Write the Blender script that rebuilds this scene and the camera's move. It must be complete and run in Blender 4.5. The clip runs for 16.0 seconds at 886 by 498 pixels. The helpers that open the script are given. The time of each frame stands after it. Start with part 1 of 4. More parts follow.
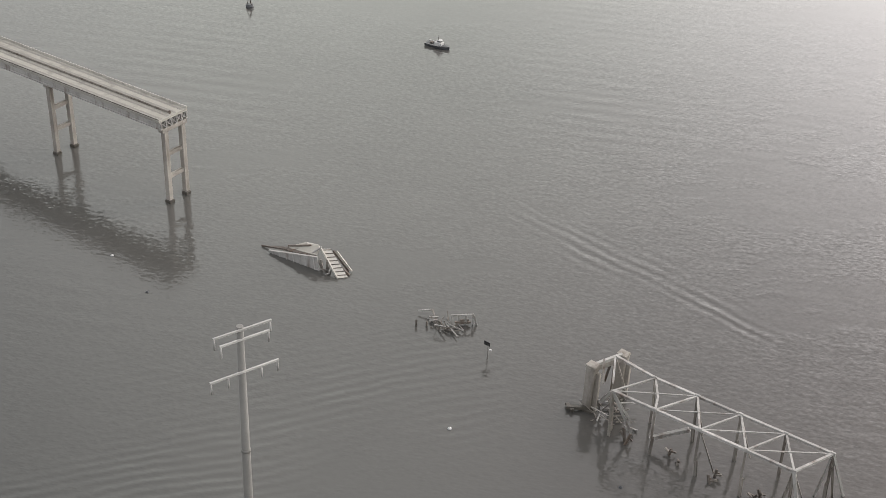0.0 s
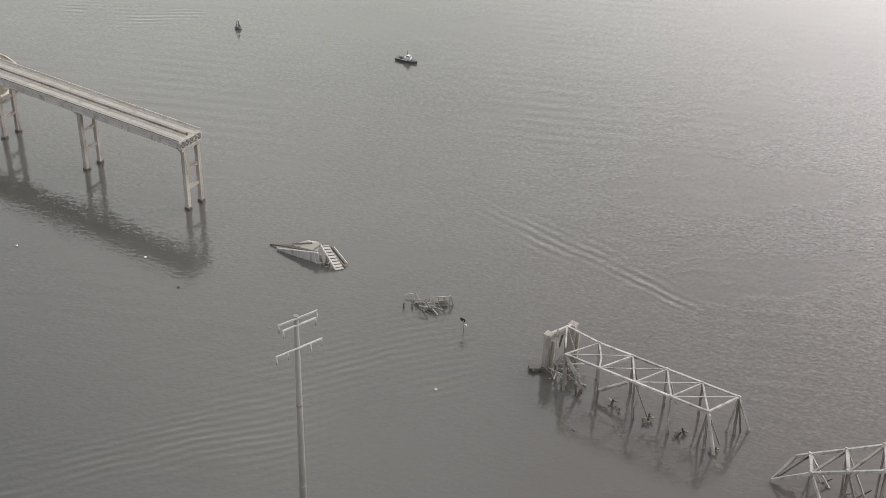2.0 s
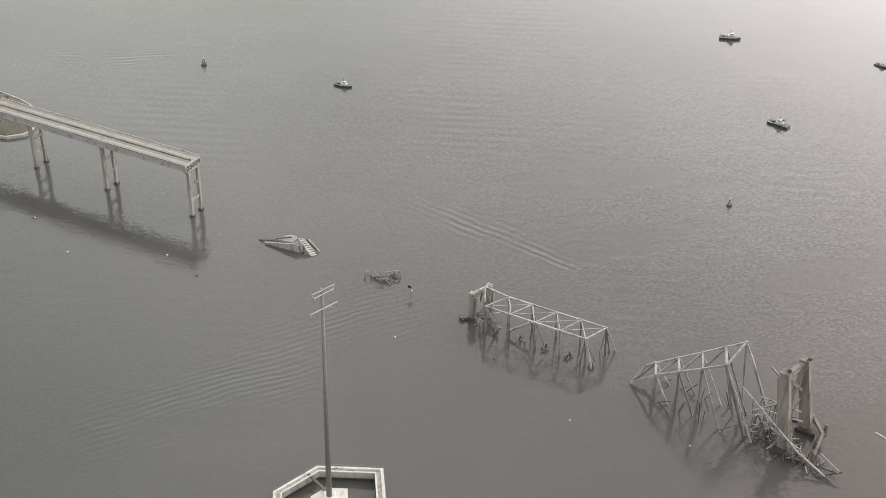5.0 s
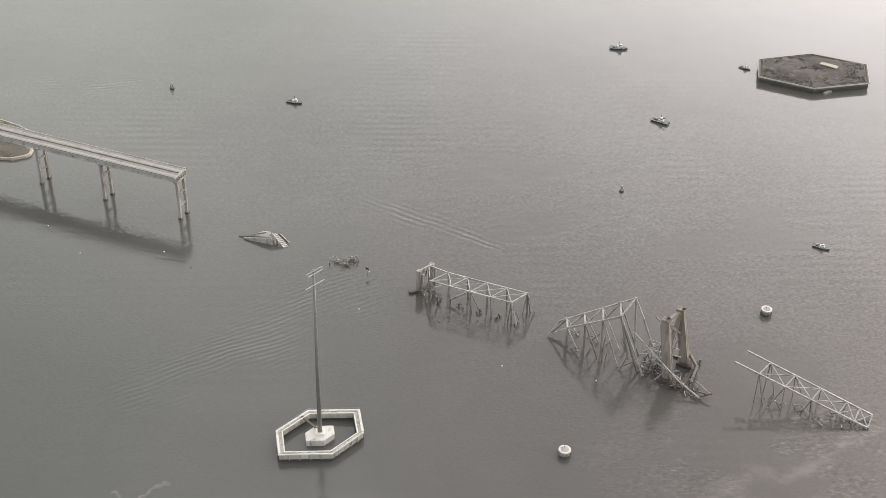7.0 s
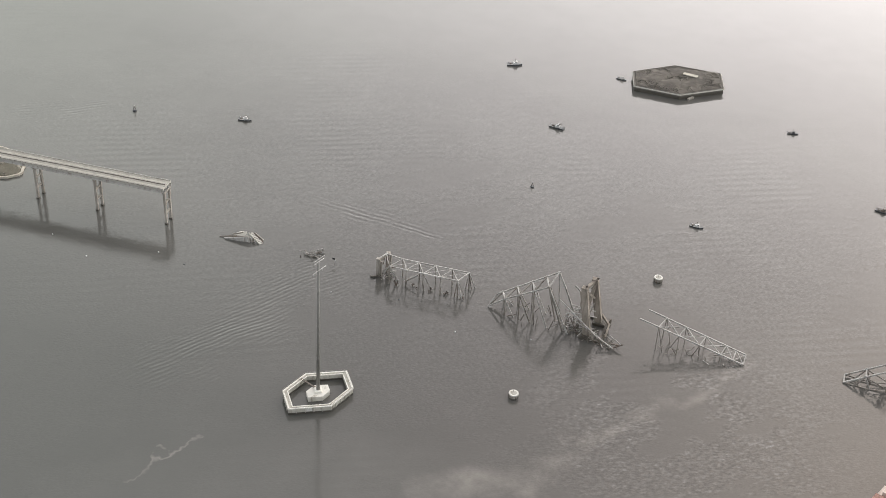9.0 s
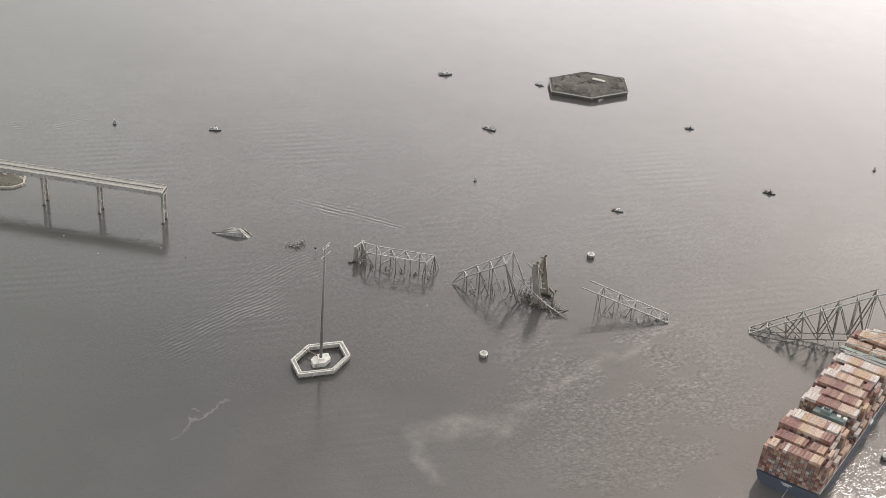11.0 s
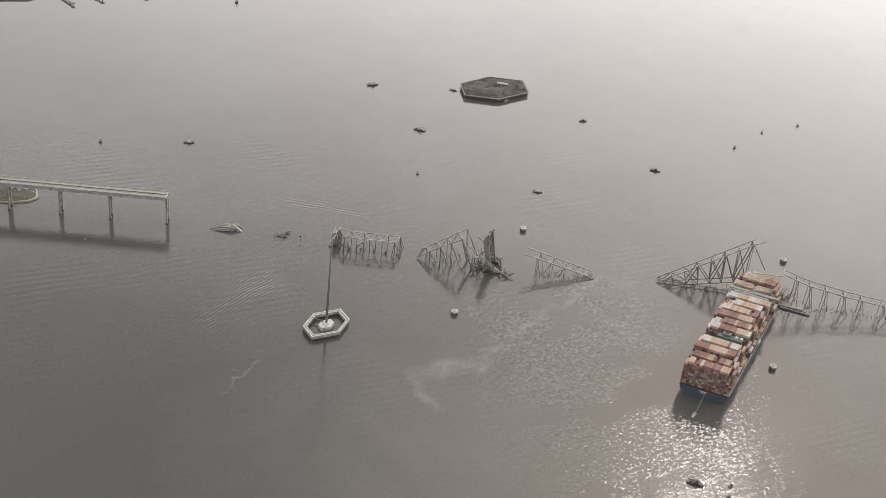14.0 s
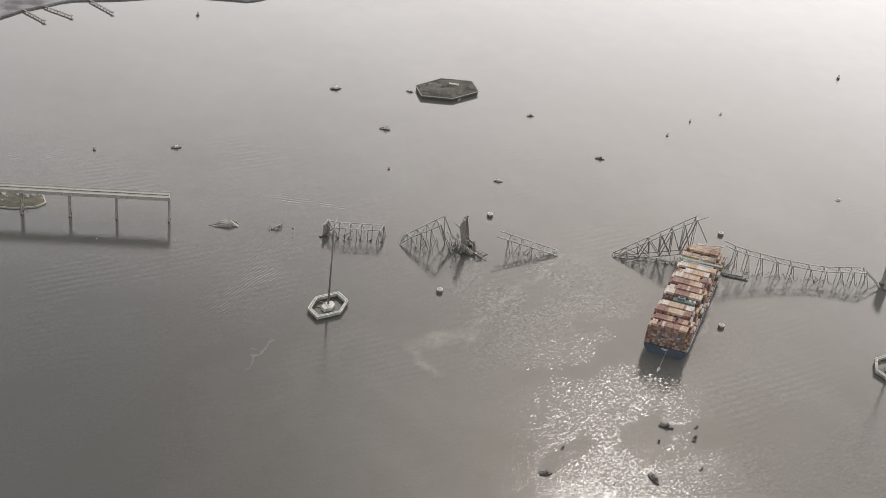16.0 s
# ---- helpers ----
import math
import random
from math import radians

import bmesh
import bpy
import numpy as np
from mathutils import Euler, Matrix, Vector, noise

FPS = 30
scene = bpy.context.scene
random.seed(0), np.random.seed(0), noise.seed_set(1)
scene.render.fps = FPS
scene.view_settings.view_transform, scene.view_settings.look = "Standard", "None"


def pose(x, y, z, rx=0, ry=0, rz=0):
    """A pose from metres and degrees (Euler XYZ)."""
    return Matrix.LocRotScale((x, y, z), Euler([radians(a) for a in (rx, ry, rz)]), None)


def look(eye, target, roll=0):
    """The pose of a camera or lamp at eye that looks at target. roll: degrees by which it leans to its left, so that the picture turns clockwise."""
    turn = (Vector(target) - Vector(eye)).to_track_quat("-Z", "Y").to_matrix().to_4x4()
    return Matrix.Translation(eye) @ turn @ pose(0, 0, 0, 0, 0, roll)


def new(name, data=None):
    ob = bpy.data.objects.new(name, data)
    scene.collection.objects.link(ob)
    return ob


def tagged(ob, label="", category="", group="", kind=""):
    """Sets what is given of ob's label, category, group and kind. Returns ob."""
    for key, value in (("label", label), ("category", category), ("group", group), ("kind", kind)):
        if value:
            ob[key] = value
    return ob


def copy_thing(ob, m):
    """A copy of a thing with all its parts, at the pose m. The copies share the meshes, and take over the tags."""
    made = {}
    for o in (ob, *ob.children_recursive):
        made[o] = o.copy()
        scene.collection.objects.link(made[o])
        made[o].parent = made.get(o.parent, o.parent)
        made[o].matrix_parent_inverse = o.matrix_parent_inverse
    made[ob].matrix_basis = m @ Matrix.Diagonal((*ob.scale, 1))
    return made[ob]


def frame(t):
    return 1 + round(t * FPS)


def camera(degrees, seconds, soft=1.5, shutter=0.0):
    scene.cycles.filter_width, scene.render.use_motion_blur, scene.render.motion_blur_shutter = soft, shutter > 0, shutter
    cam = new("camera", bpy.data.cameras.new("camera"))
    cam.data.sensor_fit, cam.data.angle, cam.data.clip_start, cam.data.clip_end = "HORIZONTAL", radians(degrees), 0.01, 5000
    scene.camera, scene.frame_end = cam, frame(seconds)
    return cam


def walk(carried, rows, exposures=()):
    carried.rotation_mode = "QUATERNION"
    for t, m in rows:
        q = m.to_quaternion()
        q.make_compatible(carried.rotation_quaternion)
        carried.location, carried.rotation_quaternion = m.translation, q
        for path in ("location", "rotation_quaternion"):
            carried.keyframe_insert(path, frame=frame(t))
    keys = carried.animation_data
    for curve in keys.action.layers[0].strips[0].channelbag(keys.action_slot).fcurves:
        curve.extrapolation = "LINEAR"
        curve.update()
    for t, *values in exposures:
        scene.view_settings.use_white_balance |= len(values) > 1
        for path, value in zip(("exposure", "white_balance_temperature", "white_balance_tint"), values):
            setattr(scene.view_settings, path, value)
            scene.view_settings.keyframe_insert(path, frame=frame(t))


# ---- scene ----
# The place is laid out in survey units; K turns them into metres.
K = 0.46
ROWS = (
    (0, 78.77, -85.60, 207.80, 58.331, -2.331, 39.120),
    (0.5, 85.61, -96.87, 217.70, 58.056, -2.115, 38.542),
    (1, 93.01, -109.19, 228.43, 57.793, -1.916, 37.944),
    (1.5, 101.60, -123.52, 240.52, 57.528, -1.760, 37.286),
    (2, 110.85, -139.61, 253.85, 57.275, -1.671, 36.538),
    (2.5, 119.60, -156.56, 267.52, 57.045, -1.623, 35.715),
    (3, 127.82, -174.28, 281.43, 56.822, -1.586, 34.833),
    (3.5, 136.35, -193.13, 296.14, 56.592, -1.547, 33.892),
    (4, 146.18, -214.26, 312.30, 56.369, -1.488, 32.910),
    (6.5, 203.22, -340.18, 402.73, 55.820, -1.149, 27.851),
    (7, 209.99, -371.37, 422.51, 55.794, -1.347, 26.386),
    (7.5, 212.56, -406.70, 443.27, 55.810, -1.737, 24.598),
    (8, 211.44, -443.71, 464.10, 55.835, -2.163, 22.835),
    (8.5, 207.35, -480.99, 484.28, 55.877, -2.669, 21.119),
    (9, 200.54, -517.75, 503.09, 55.934, -3.200, 19.458),
    (11.5, 151.37, -696.57, 588.07, 56.423, -5.014, 11.921),
    (12, 138.73, -731.29, 604.18, 56.529, -5.204, 10.535),
    (12.5, 123.89, -765.70, 620.09, 56.651, -5.360, 9.092),
    (13, 107.13, -800.34, 635.90, 56.748, -5.569, 7.684),
    (13.5, 88.79, -834.97, 651.41, 56.863, -5.787, 6.279),
    (14, 69.20, -868.99, 666.24, 56.999, -5.999, 4.861),
    (14.5, 48.55, -901.71, 680.01, 57.136, -6.181, 3.506),
    (15, 27.13, -932.92, 692.69, 57.259, -6.343, 2.200),
    (15.5, 5.25, -962.99, 704.61, 57.400, -6.471, 0.897),
    (16, -16.80, -992.50, 716.20, 57.572, -6.577, -0.436),
)
cam = camera(38, 16.0, soft=0.8)
walk(cam, [(t, pose(x * K, y * K, z * K, rx, ry, rz)) for t, x, y, z, rx, ry, rz in ROWS],
     exposures=((0.0, 0.31, 6600, 13), (2.0, 0.42, 6600, 13), (4.0, 0.48, 6600, 13), (7.0, 0.56, 6600, 12), (9.0, 0.51, 6600, 11), (11.5, 0.38, 6600, 12), (13.0, 0.25, 6600, 12), (16.0, 0.16, 6550, 10)))

# ---- light ----
SUN_UP, SUN_ROUND = radians(43.8), radians(17.0)
world = bpy.data.worlds.new("hazy_sky")
scene.world = world
world.use_nodes = True
wn = world.node_tree.nodes
sky = wn.new("ShaderNodeTexSky")
sky.sky_type = "NISHITA"
sky.sun_disc = False
sky.sun_elevation, sky.sun_rotation = SUN_UP, SUN_ROUND
sky.air_density, sky.dust_density, sky.ozone_density = 1.0, 6.0, 1.0
haze = wn.new("ShaderNodeMix")
haze.data_type = "RGBA"
haze.inputs[0].default_value = 0.75
wl = world.node_tree.links


def sky_mix(fac, a, b):
    """A mix of two sky colours or sockets by a socket."""
    m = wn.new("ShaderNodeMix")
    m.data_type = "RGBA"
    wl.new(fac, m.inputs[0])
    for k, c in ((6, a), (7, b)):
        if isinstance(c, tuple):
            m.inputs[k].default_value = (*c, 1)
        else:
            wl.new(c, m.inputs[k])
    return m.outputs[2]


def sky_step(value, low, high):
    m = wn.new("ShaderNodeMapRange")
    m.interpolation_type = "SMOOTHSTEP"
    m.inputs[1].default_value, m.inputs[2].default_value = low, high
    wl.new(value, m.inputs[0])
    return m.outputs[0]


# haze: bright low down, brighter towards the sun's side, dimmer overhead
way = wn.new("ShaderNodeTexCoord").outputs["Generated"]
split = wn.new("ShaderNodeSeparateXYZ")
wl.new(way, split.inputs[0])
flat = wn.new("ShaderNodeVectorMath")
flat.operation = "MULTIPLY"
flat.inputs[1].default_value = (1, 1, 0)
wl.new(way, flat.inputs[0])
level = wn.new("ShaderNodeVectorMath")
level.operation = "NORMALIZE"
wl.new(flat.outputs[0], level.inputs[0])
side = wn.new("ShaderNodeVectorMath")
side.operation = "DOT_PRODUCT"
side.inputs[1].default_value = (math.sin(SUN_ROUND), math.cos(SUN_ROUND), 0)
wl.new(level.outputs[0], side.inputs[0])
front = sky_step(side.outputs["Value"], -0.1, 0.55)
low_sky = sky_mix(sky_step(side.outputs["Value"], 0.56, 1.0), sky_mix(front, (8.0, 8.1, 8.2), (16.6, 17.7, 15.9)), (47.0, 45.4, 45.2))
top_sky = sky_mix(sky_step(side.outputs["Value"], 0.52, 0.92), sky_mix(front, (6.5, 6.6, 6.7), (11.2, 11.4, 10.9)), (4.8, 4.4, 4.7))
wl.new(sky_mix(sky_step(split.outputs[2], 0.22, 0.68), low_sky, top_sky), haze.inputs[7])
wl.new(sky.outputs[0], haze.inputs[6])
wl.new(haze.outputs[2], wn["Background"].inputs[0])
wn["Background"].inputs[1].default_value = 0.10
sun = new("sun", bpy.data.lights.new("sun", "SUN"))
sun.data.energy, sun.data.angle, sun.data.color = 0.105, radians(4.5), (1.0, 0.96, 0.93)
sun_way = Vector((math.sin(SUN_ROUND) * math.cos(SUN_UP), math.cos(SUN_ROUND) * math.cos(SUN_UP), math.sin(SUN_UP)))
sun.matrix_world = look(sun_way * 900, (0, 0, 0))


# ---- materials ----
def nodes_of(name):
    m = bpy.data.materials.new(name)
    m.use_nodes = True
    return m, m.node_tree.nodes, m.node_tree.links, m.node_tree.nodes["Principled BSDF"]


def mixer(n, l, fac, a, b):
    """A colour mix of two colours or sockets by a socket."""
    mix = n.new("ShaderNodeMix")
    mix.data_type = "RGBA"
    l.new(fac, mix.inputs[0])
    for k, c in ((6, a), (7, b)):
        if isinstance(c, tuple):
            mix.inputs[k].default_value = (*c, 1)
        else:
            l.new(c, mix.inputs[k])
    return mix.outputs[2]


def ramp(n, l, value, low, high):
    r = n.new("ShaderNodeMapRange")
    r.inputs[1].default_value, r.inputs[2].default_value = low, high
    l.new(value, r.inputs[0])
    return r.outputs[0]


def calc(n, l, op, a, b=None, c=None):
    m = n.new("ShaderNodeMath")
    m.operation = op
    for k, v in enumerate((a, b, c)):
        if v is None:
            continue
        if isinstance(v, (int, float)):
            m.inputs[k].default_value = v
        else:
            l.new(v, m.inputs[k])
    return m.outputs[0]


def noise_tex(n, l, vec, scale, detail=4.0, rough=0.55):
    t = n.new("ShaderNodeTexNoise")
    t.inputs["Scale"].default_value, t.inputs["Detail"].default_value, t.inputs["Roughness"].default_value = scale, detail, rough
    l.new(vec, t.inputs["Vector"])
    return t.outputs["Fac"]


def worn(name, light, dark, stain=None, rough=0.75, metal=0.0, grain=1.2, relief=0.3, vary=0.15, spread=(0.5, 0.72)):
    """A weathered surface: two tones by large and fine noise, stains, relief, and a tint from piece to piece."""
    m, n, l, p = nodes_of(name)
    geo = n.new("ShaderNodeNewGeometry").outputs["Position"]
    big, fine = noise_tex(n, l, geo, grain * 0.25), noise_tex(n, l, geo, grain * 3, 6)
    tone = ramp(n, l, calc(n, l, "ADD", calc(n, l, "MULTIPLY", big, 0.6), calc(n, l, "MULTIPLY", fine, 0.4)), 0.35, 0.65)
    col = mixer(n, l, tone, dark, light)
    if stain:
        stretch = n.new("ShaderNodeVectorMath")
        stretch.operation = "MULTIPLY"
        stretch.inputs[1].default_value = (1.0, 1.0, 0.18)
        l.new(geo, stretch.inputs[0])
        col = mixer(n, l, ramp(n, l, noise_tex(n, l, stretch.outputs[0], grain * 0.9, 5), *spread), col, stain)
    hsv = n.new("ShaderNodeHueSaturation")
    l.new(calc(n, l, "MULTIPLY_ADD", n.new("ShaderNodeObjectInfo").outputs["Random"], 2 * vary, 1 - vary), hsv.inputs["Value"])
    l.new(col, hsv.inputs["Color"])
    l.new(hsv.outputs[0], p.inputs["Base Color"])
    p.inputs["Roughness"].default_value, p.inputs["Metallic"].default_value = rough, metal
    bump = n.new("ShaderNodeBump")
    bump.inputs["Strength"].default_value, bump.inputs["Distance"].default_value = relief, 0.05
    l.new(fine, bump.inputs["Height"])
    l.new(bump.outputs[0], p.inputs["Normal"])
    return m


STEEL = worn("weathered_grey_steel", (0.50, 0.49, 0.465), (0.34, 0.33, 0.31), (0.15, 0.115, 0.09), 0.6, 0.0, 1.0, 0.15, 0.16, (0.52, 0.76))
# brownish steel; the shade on backlit posts and webs is darkened into its colour
POST_STEEL = worn("brown_shade_darkened_steel", (0.34, 0.32, 0.285), (0.22, 0.20, 0.175), (0.11, 0.085, 0.065), 0.7, 0.0, 1.2, 0.2, 0.25)
DARK_STEEL = worn("rusty_dark_steel", (0.19, 0.165, 0.14), (0.10, 0.088, 0.076), (0.12, 0.08, 0.055), 0.75, 0.0, 1.2, 0.3, 0.3)
CONCRETE = worn("tan_concrete", (0.40, 0.375, 0.335), (0.29, 0.268, 0.236), (0.17, 0.15, 0.122), 0.9, 0.0, 1.0, 0.3, 0.08, (0.5, 0.72))
PIER_BROWN = worn("brown_stained_concrete", (0.345, 0.31, 0.265), (0.24, 0.212, 0.18), (0.15, 0.125, 0.102), 0.9, 0.0, 1.0, 0.3, 0.1, (0.48, 0.7))
WET_CONCRETE = worn("wet_dark_concrete", (0.10, 0.09, 0.075), (0.06, 0.055, 0.045), None, 0.5)
DECKING = worn("grey_roadway", (0.50, 0.485, 0.43), (0.41, 0.395, 0.35), (0.31, 0.295, 0.26), 0.9, 0.0, 0.8, 0.1, 0.02)
LANE_DARK = worn("tyre_worn_asphalt", (0.36, 0.35, 0.315), (0.29, 0.28, 0.255), None, 0.9, 0.0, 1.2, 0.1, 0.02)
BARRIER = worn("pale_concrete_barrier", (0.62, 0.60, 0.545), (0.50, 0.48, 0.435), (0.34, 0.32, 0.285), 0.9, 0.0, 1.5, 0.2, 0.05)
FENDER = worn("whitish_concrete", (0.80, 0.785, 0.73), (0.66, 0.645, 0.59), (0.32, 0.29, 0.23), 0.88, 0.0, 0.8, 0.3, 0.06, (0.55, 0.75))
RING_TOP = worn("stained_grey_concrete", (0.56, 0.545, 0.49), (0.42, 0.405, 0.36), (0.22, 0.20, 0.16), 0.9, 0.0, 1.0, 0.3, 0.05, (0.5, 0.7))
PALE_SLAB = worn("sun_bleached_slab", (0.74, 0.715, 0.65), (0.60, 0.575, 0.52), (0.36, 0.335, 0.29), 0.9, 0.0, 1.5, 0.2, 0.05, (0.58, 0.78))
POLE_STEEL = worn("galvanised_pole", (0.25, 0.245, 0.225), (0.20, 0.195, 0.18), None, 0.55, 0.1, 3.0, 0.05, 0.03)
CERAMIC = worn("pale_insulator", (0.60, 0.59, 0.56), (0.45, 0.44, 0.42), None, 0.4)
HULL_BLUE = worn("navy_hull_paint", (0.105, 0.120, 0.150), (0.072, 0.084, 0.108), (0.14, 0.10, 0.08), 0.45, 0.0, 0.5, 0.05, 0.0, (0.62, 0.82))
HATCH = worn("brown_deck_paint", (0.20, 0.13, 0.10), (0.13, 0.09, 0.07), None, 0.8)
WHITE = worn("white_paint", (0.72, 0.72, 0.70), (0.58, 0.58, 0.56), (0.38, 0.34, 0.28), 0.5, 0.0, 1.2, 0.05, 0.05, (0.62, 0.8))
TEAL = worn("teal_paint", (0.20, 0.28, 0.27), (0.13, 0.19, 0.185), (0.26, 0.22, 0.18), 0.5)
PALE_GREEN = worn("pale_green_steel", (0.38, 0.45, 0.38), (0.28, 0.34, 0.29), (0.22, 0.19, 0.14), 0.6)
DARK_GREY = worn("dark_grey_paint", (0.10, 0.105, 0.11), (0.06, 0.063, 0.066), None, 0.5)
RUBBLE = worn("pale_rubble", (0.56, 0.53, 0.46), (0.40, 0.37, 0.31), None, 0.95, 0.0, 2.0, 0.5)
BRUSH = worn("dry_brush_ground", (0.165, 0.155, 0.118), (0.10, 0.095, 0.075), (0.21, 0.19, 0.15), 0.95, 0.0, 0.6, 0.6, 0.1, (0.55, 0.7))
LEAF = worn("winter_thicket", (0.33, 0.308, 0.27), (0.22, 0.205, 0.18), None, 0.95, 0.0, 1.5, 0.4, 0.3)
FORT_GROUND = worn("dark_scrub_ground", (0.155, 0.140, 0.120), (0.070, 0.064, 0.056), (0.20, 0.18, 0.155), 0.95, 0.0, 0.5, 0.8, 0.1, (0.52, 0.7))
FORT_STONE = worn("weathered_dark_stone", (0.20, 0.187, 0.165), (0.12, 0.112, 0.098), (0.26, 0.24, 0.21), 0.95, 0.0, 0.8, 0.4, 0.05, (0.58, 0.75))
YARD = worn("grey_harbour_yard", (0.42, 0.41, 0.42), (0.25, 0.245, 0.255), (0.16, 0.15, 0.15), 0.95, 0.0, 0.06, 0.2, 0.05, (0.5, 0.62))
SIGN_BLACK = worn("black_sign_paint", (0.03, 0.03, 0.03), (0.02, 0.02, 0.02), None, 0.5)


def container_paint(name, shades):
    """Corrugated painted steel; the paint differs from box to box, with rust runs and faded panels."""
    m, n, l, p = nodes_of(name)
    geo = n.new("ShaderNodeNewGeometry")
    info = n.new("ShaderNodeObjectInfo")
    pick = n.new("ShaderNodeValToRGB")
    pick.color_ramp.interpolation = "CONSTANT"
    while len(pick.color_ramp.elements) < len(shades):
        pick.color_ramp.elements.new(0.5)
    for k, c in enumerate(shades):
        pick.color_ramp.elements[k].position = k / len(shades)
        pick.color_ramp.elements[k].color = (*c, 1)
    which = calc(n, l, "FRACT", calc(n, l, "ADD", calc(n, l, "MULTIPLY", info.outputs["Random"], 7.13), geo.outputs["Random Per Island"]))
    l.new(which, pick.inputs[0])
    fine = noise_tex(n, l, geo.outputs["Position"], 2.2, 5)
    rusty = mixer(n, l, ramp(n, l, fine, 0.5, 0.85), pick.outputs[0], (0.16, 0.10, 0.07))
    l.new(mixer(n, l, ramp(n, l, noise_tex(n, l, geo.outputs["Position"], 0.6, 3), 0.55, 0.9), rusty, (0.52, 0.44, 0.38)), p.inputs["Base Color"])
    p.inputs["Roughness"].default_value = 0.65
    return m


CRATE = container_paint("container_paint", ((0.30, 0.16, 0.12), (0.38, 0.27, 0.20), (0.18, 0.08, 0.065), (0.40, 0.29, 0.21), (0.26, 0.14, 0.11), (0.48, 0.44, 0.40), (0.21, 0.10, 0.08), (0.34, 0.20, 0.13),
                                            (0.16, 0.14, 0.14), (0.30, 0.19, 0.15), (0.42, 0.33, 0.27), (0.16, 0.07, 0.06), (0.24, 0.20, 0.18), (0.24, 0.13, 0.10), (0.36, 0.26, 0.21), (0.44, 0.37, 0.32)))
CRATE_TAN = container_paint("tan_container_paint", ((0.62, 0.44, 0.31), (0.68, 0.54, 0.43), (0.52, 0.34, 0.25), (0.64, 0.50, 0.40), (0.56, 0.40, 0.24)))
CRATE_PALE = container_paint("pale_container_paint", ((0.74, 0.69, 0.63), (0.68, 0.61, 0.55), (0.78, 0.74, 0.69), (0.66, 0.56, 0.50)))
CRATE_RED = container_paint("red_container_paint", ((0.34, 0.18, 0.145), (0.27, 0.135, 0.115), (0.42, 0.26, 0.205), (0.31, 0.19, 0.165)))


def water_surface():
    """Turbid harbour water: wind ripples at three lengths, trains of longer ripples, slicks and a pale silt trail."""
    m, n, l, p = nodes_of("harbour_water")
    pos = n.new("ShaderNodeNewGeometry").outputs["Position"]
    turn = n.new("ShaderNodeMapping")
    turn.vector_type = "TEXTURE"
    turn.inputs["Rotation"].default_value = (0, 0, radians(28))
    turn.inputs["Scale"].default_value = (1.9, 1.0, 1.0)
    l.new(pos, turn.inputs[0])
    fine = noise_tex(n, l, turn.outputs[0], 1.7, 2.0, 0.5)
    mid = noise_tex(n, l, turn.outputs[0], 0.22, 3, 0.5)
    patch = noise_tex(n, l, pos, 0.011, 4, 0.6)
    bent = n.new("ShaderNodeMapping")
    bent.vector_type = "TEXTURE"
    bent.inputs["Rotation"].default_value = (0, 0, radians(50))
    bent.inputs["Scale"].default_value = (1.8, 1.0, 1.0)
    l.new(pos, bent.inputs[0])
    slick = noise_tex(n, l, bent.outputs[0], 0.03, 6, 0.62)
    wave = n.new("ShaderNodeTexWave")
    wave.wave_type, wave.bands_direction = "BANDS", "Y"
    wave.inputs["Scale"].default_value, wave.inputs["Distortion"].default_value, wave.inputs["Detail"].default_value = 0.085, 3.0, 1.0
    wave.inputs["Detail Scale"].default_value = 0.35
    l.new(turn.outputs[0], wave.inputs["Vector"])
    trains = calc(n, l, "MULTIPLY", wave.outputs["Fac"], ramp(n, l, noise_tex(n, l, pos, 0.018, 2), 0.5, 0.7))
    xyz = n.new("ShaderNodeSeparateXYZ")
    l.new(pos, xyz.inputs[0])
    wob = calc(n, l, "MULTIPLY", calc(n, l, "SUBTRACT", noise_tex(n, l, pos, 0.05, 4), 0.5), 26.0)

    def trail(ax, ay, bx, by, half):
        """1 on the segment a-b and 0 at half metres from it, with a ragged edge."""
        dx, dy = bx - ax, by - ay
        size = math.hypot(dx, dy)
        ux, uy = dx / size, dy / size
        along = calc(n, l, "ADD", calc(n, l, "MULTIPLY", calc(n, l, "SUBTRACT", xyz.outputs[0], ax), ux), calc(n, l, "MULTIPLY", calc(n, l, "SUBTRACT", xyz.outputs[1], ay), uy))
        over = calc(n, l, "SUBTRACT", along, calc(n, l, "MINIMUM", calc(n, l, "MAXIMUM", along, 0.0), size))
        side = calc(n, l, "ADD", calc(n, l, "SUBTRACT", calc(n, l, "MULTIPLY", calc(n, l, "SUBTRACT", xyz.outputs[1], ay), ux), calc(n, l, "MULTIPLY", calc(n, l, "SUBTRACT", xyz.outputs[0], ax), uy)), wob)
        return ramp(n, l, calc(n, l, "SQRT", calc(n, l, "ADD", calc(n, l, "MULTIPLY", over, over), calc(n, l, "MULTIPLY", side, side))), half, 0.0), side

    reaches = [trail(*(v * K for v in leg), wide * K)[0] for leg, wide in (((201, 150, 158, 91), 7), ((158, 91, 116, 34.6), 8.5), ((116, 34.6, 92, -10), 13), ((92, -10, 47, -36), 14), ((47, -36, 66, -70), 10), ((-106, -88, -85, -40), 1.3), ((371, 127, 319, 20), 4))]
    silt = reaches[0]
    for r in reaches[1:]:
        silt = calc(n, l, "MAXIMUM", silt, r)
    silt = calc(n, l, "MULTIPLY", silt, ramp(n, l, noise_tex(n, l, pos, 0.09, 5, 0.6), 0.34, 0.66))
    crests = None
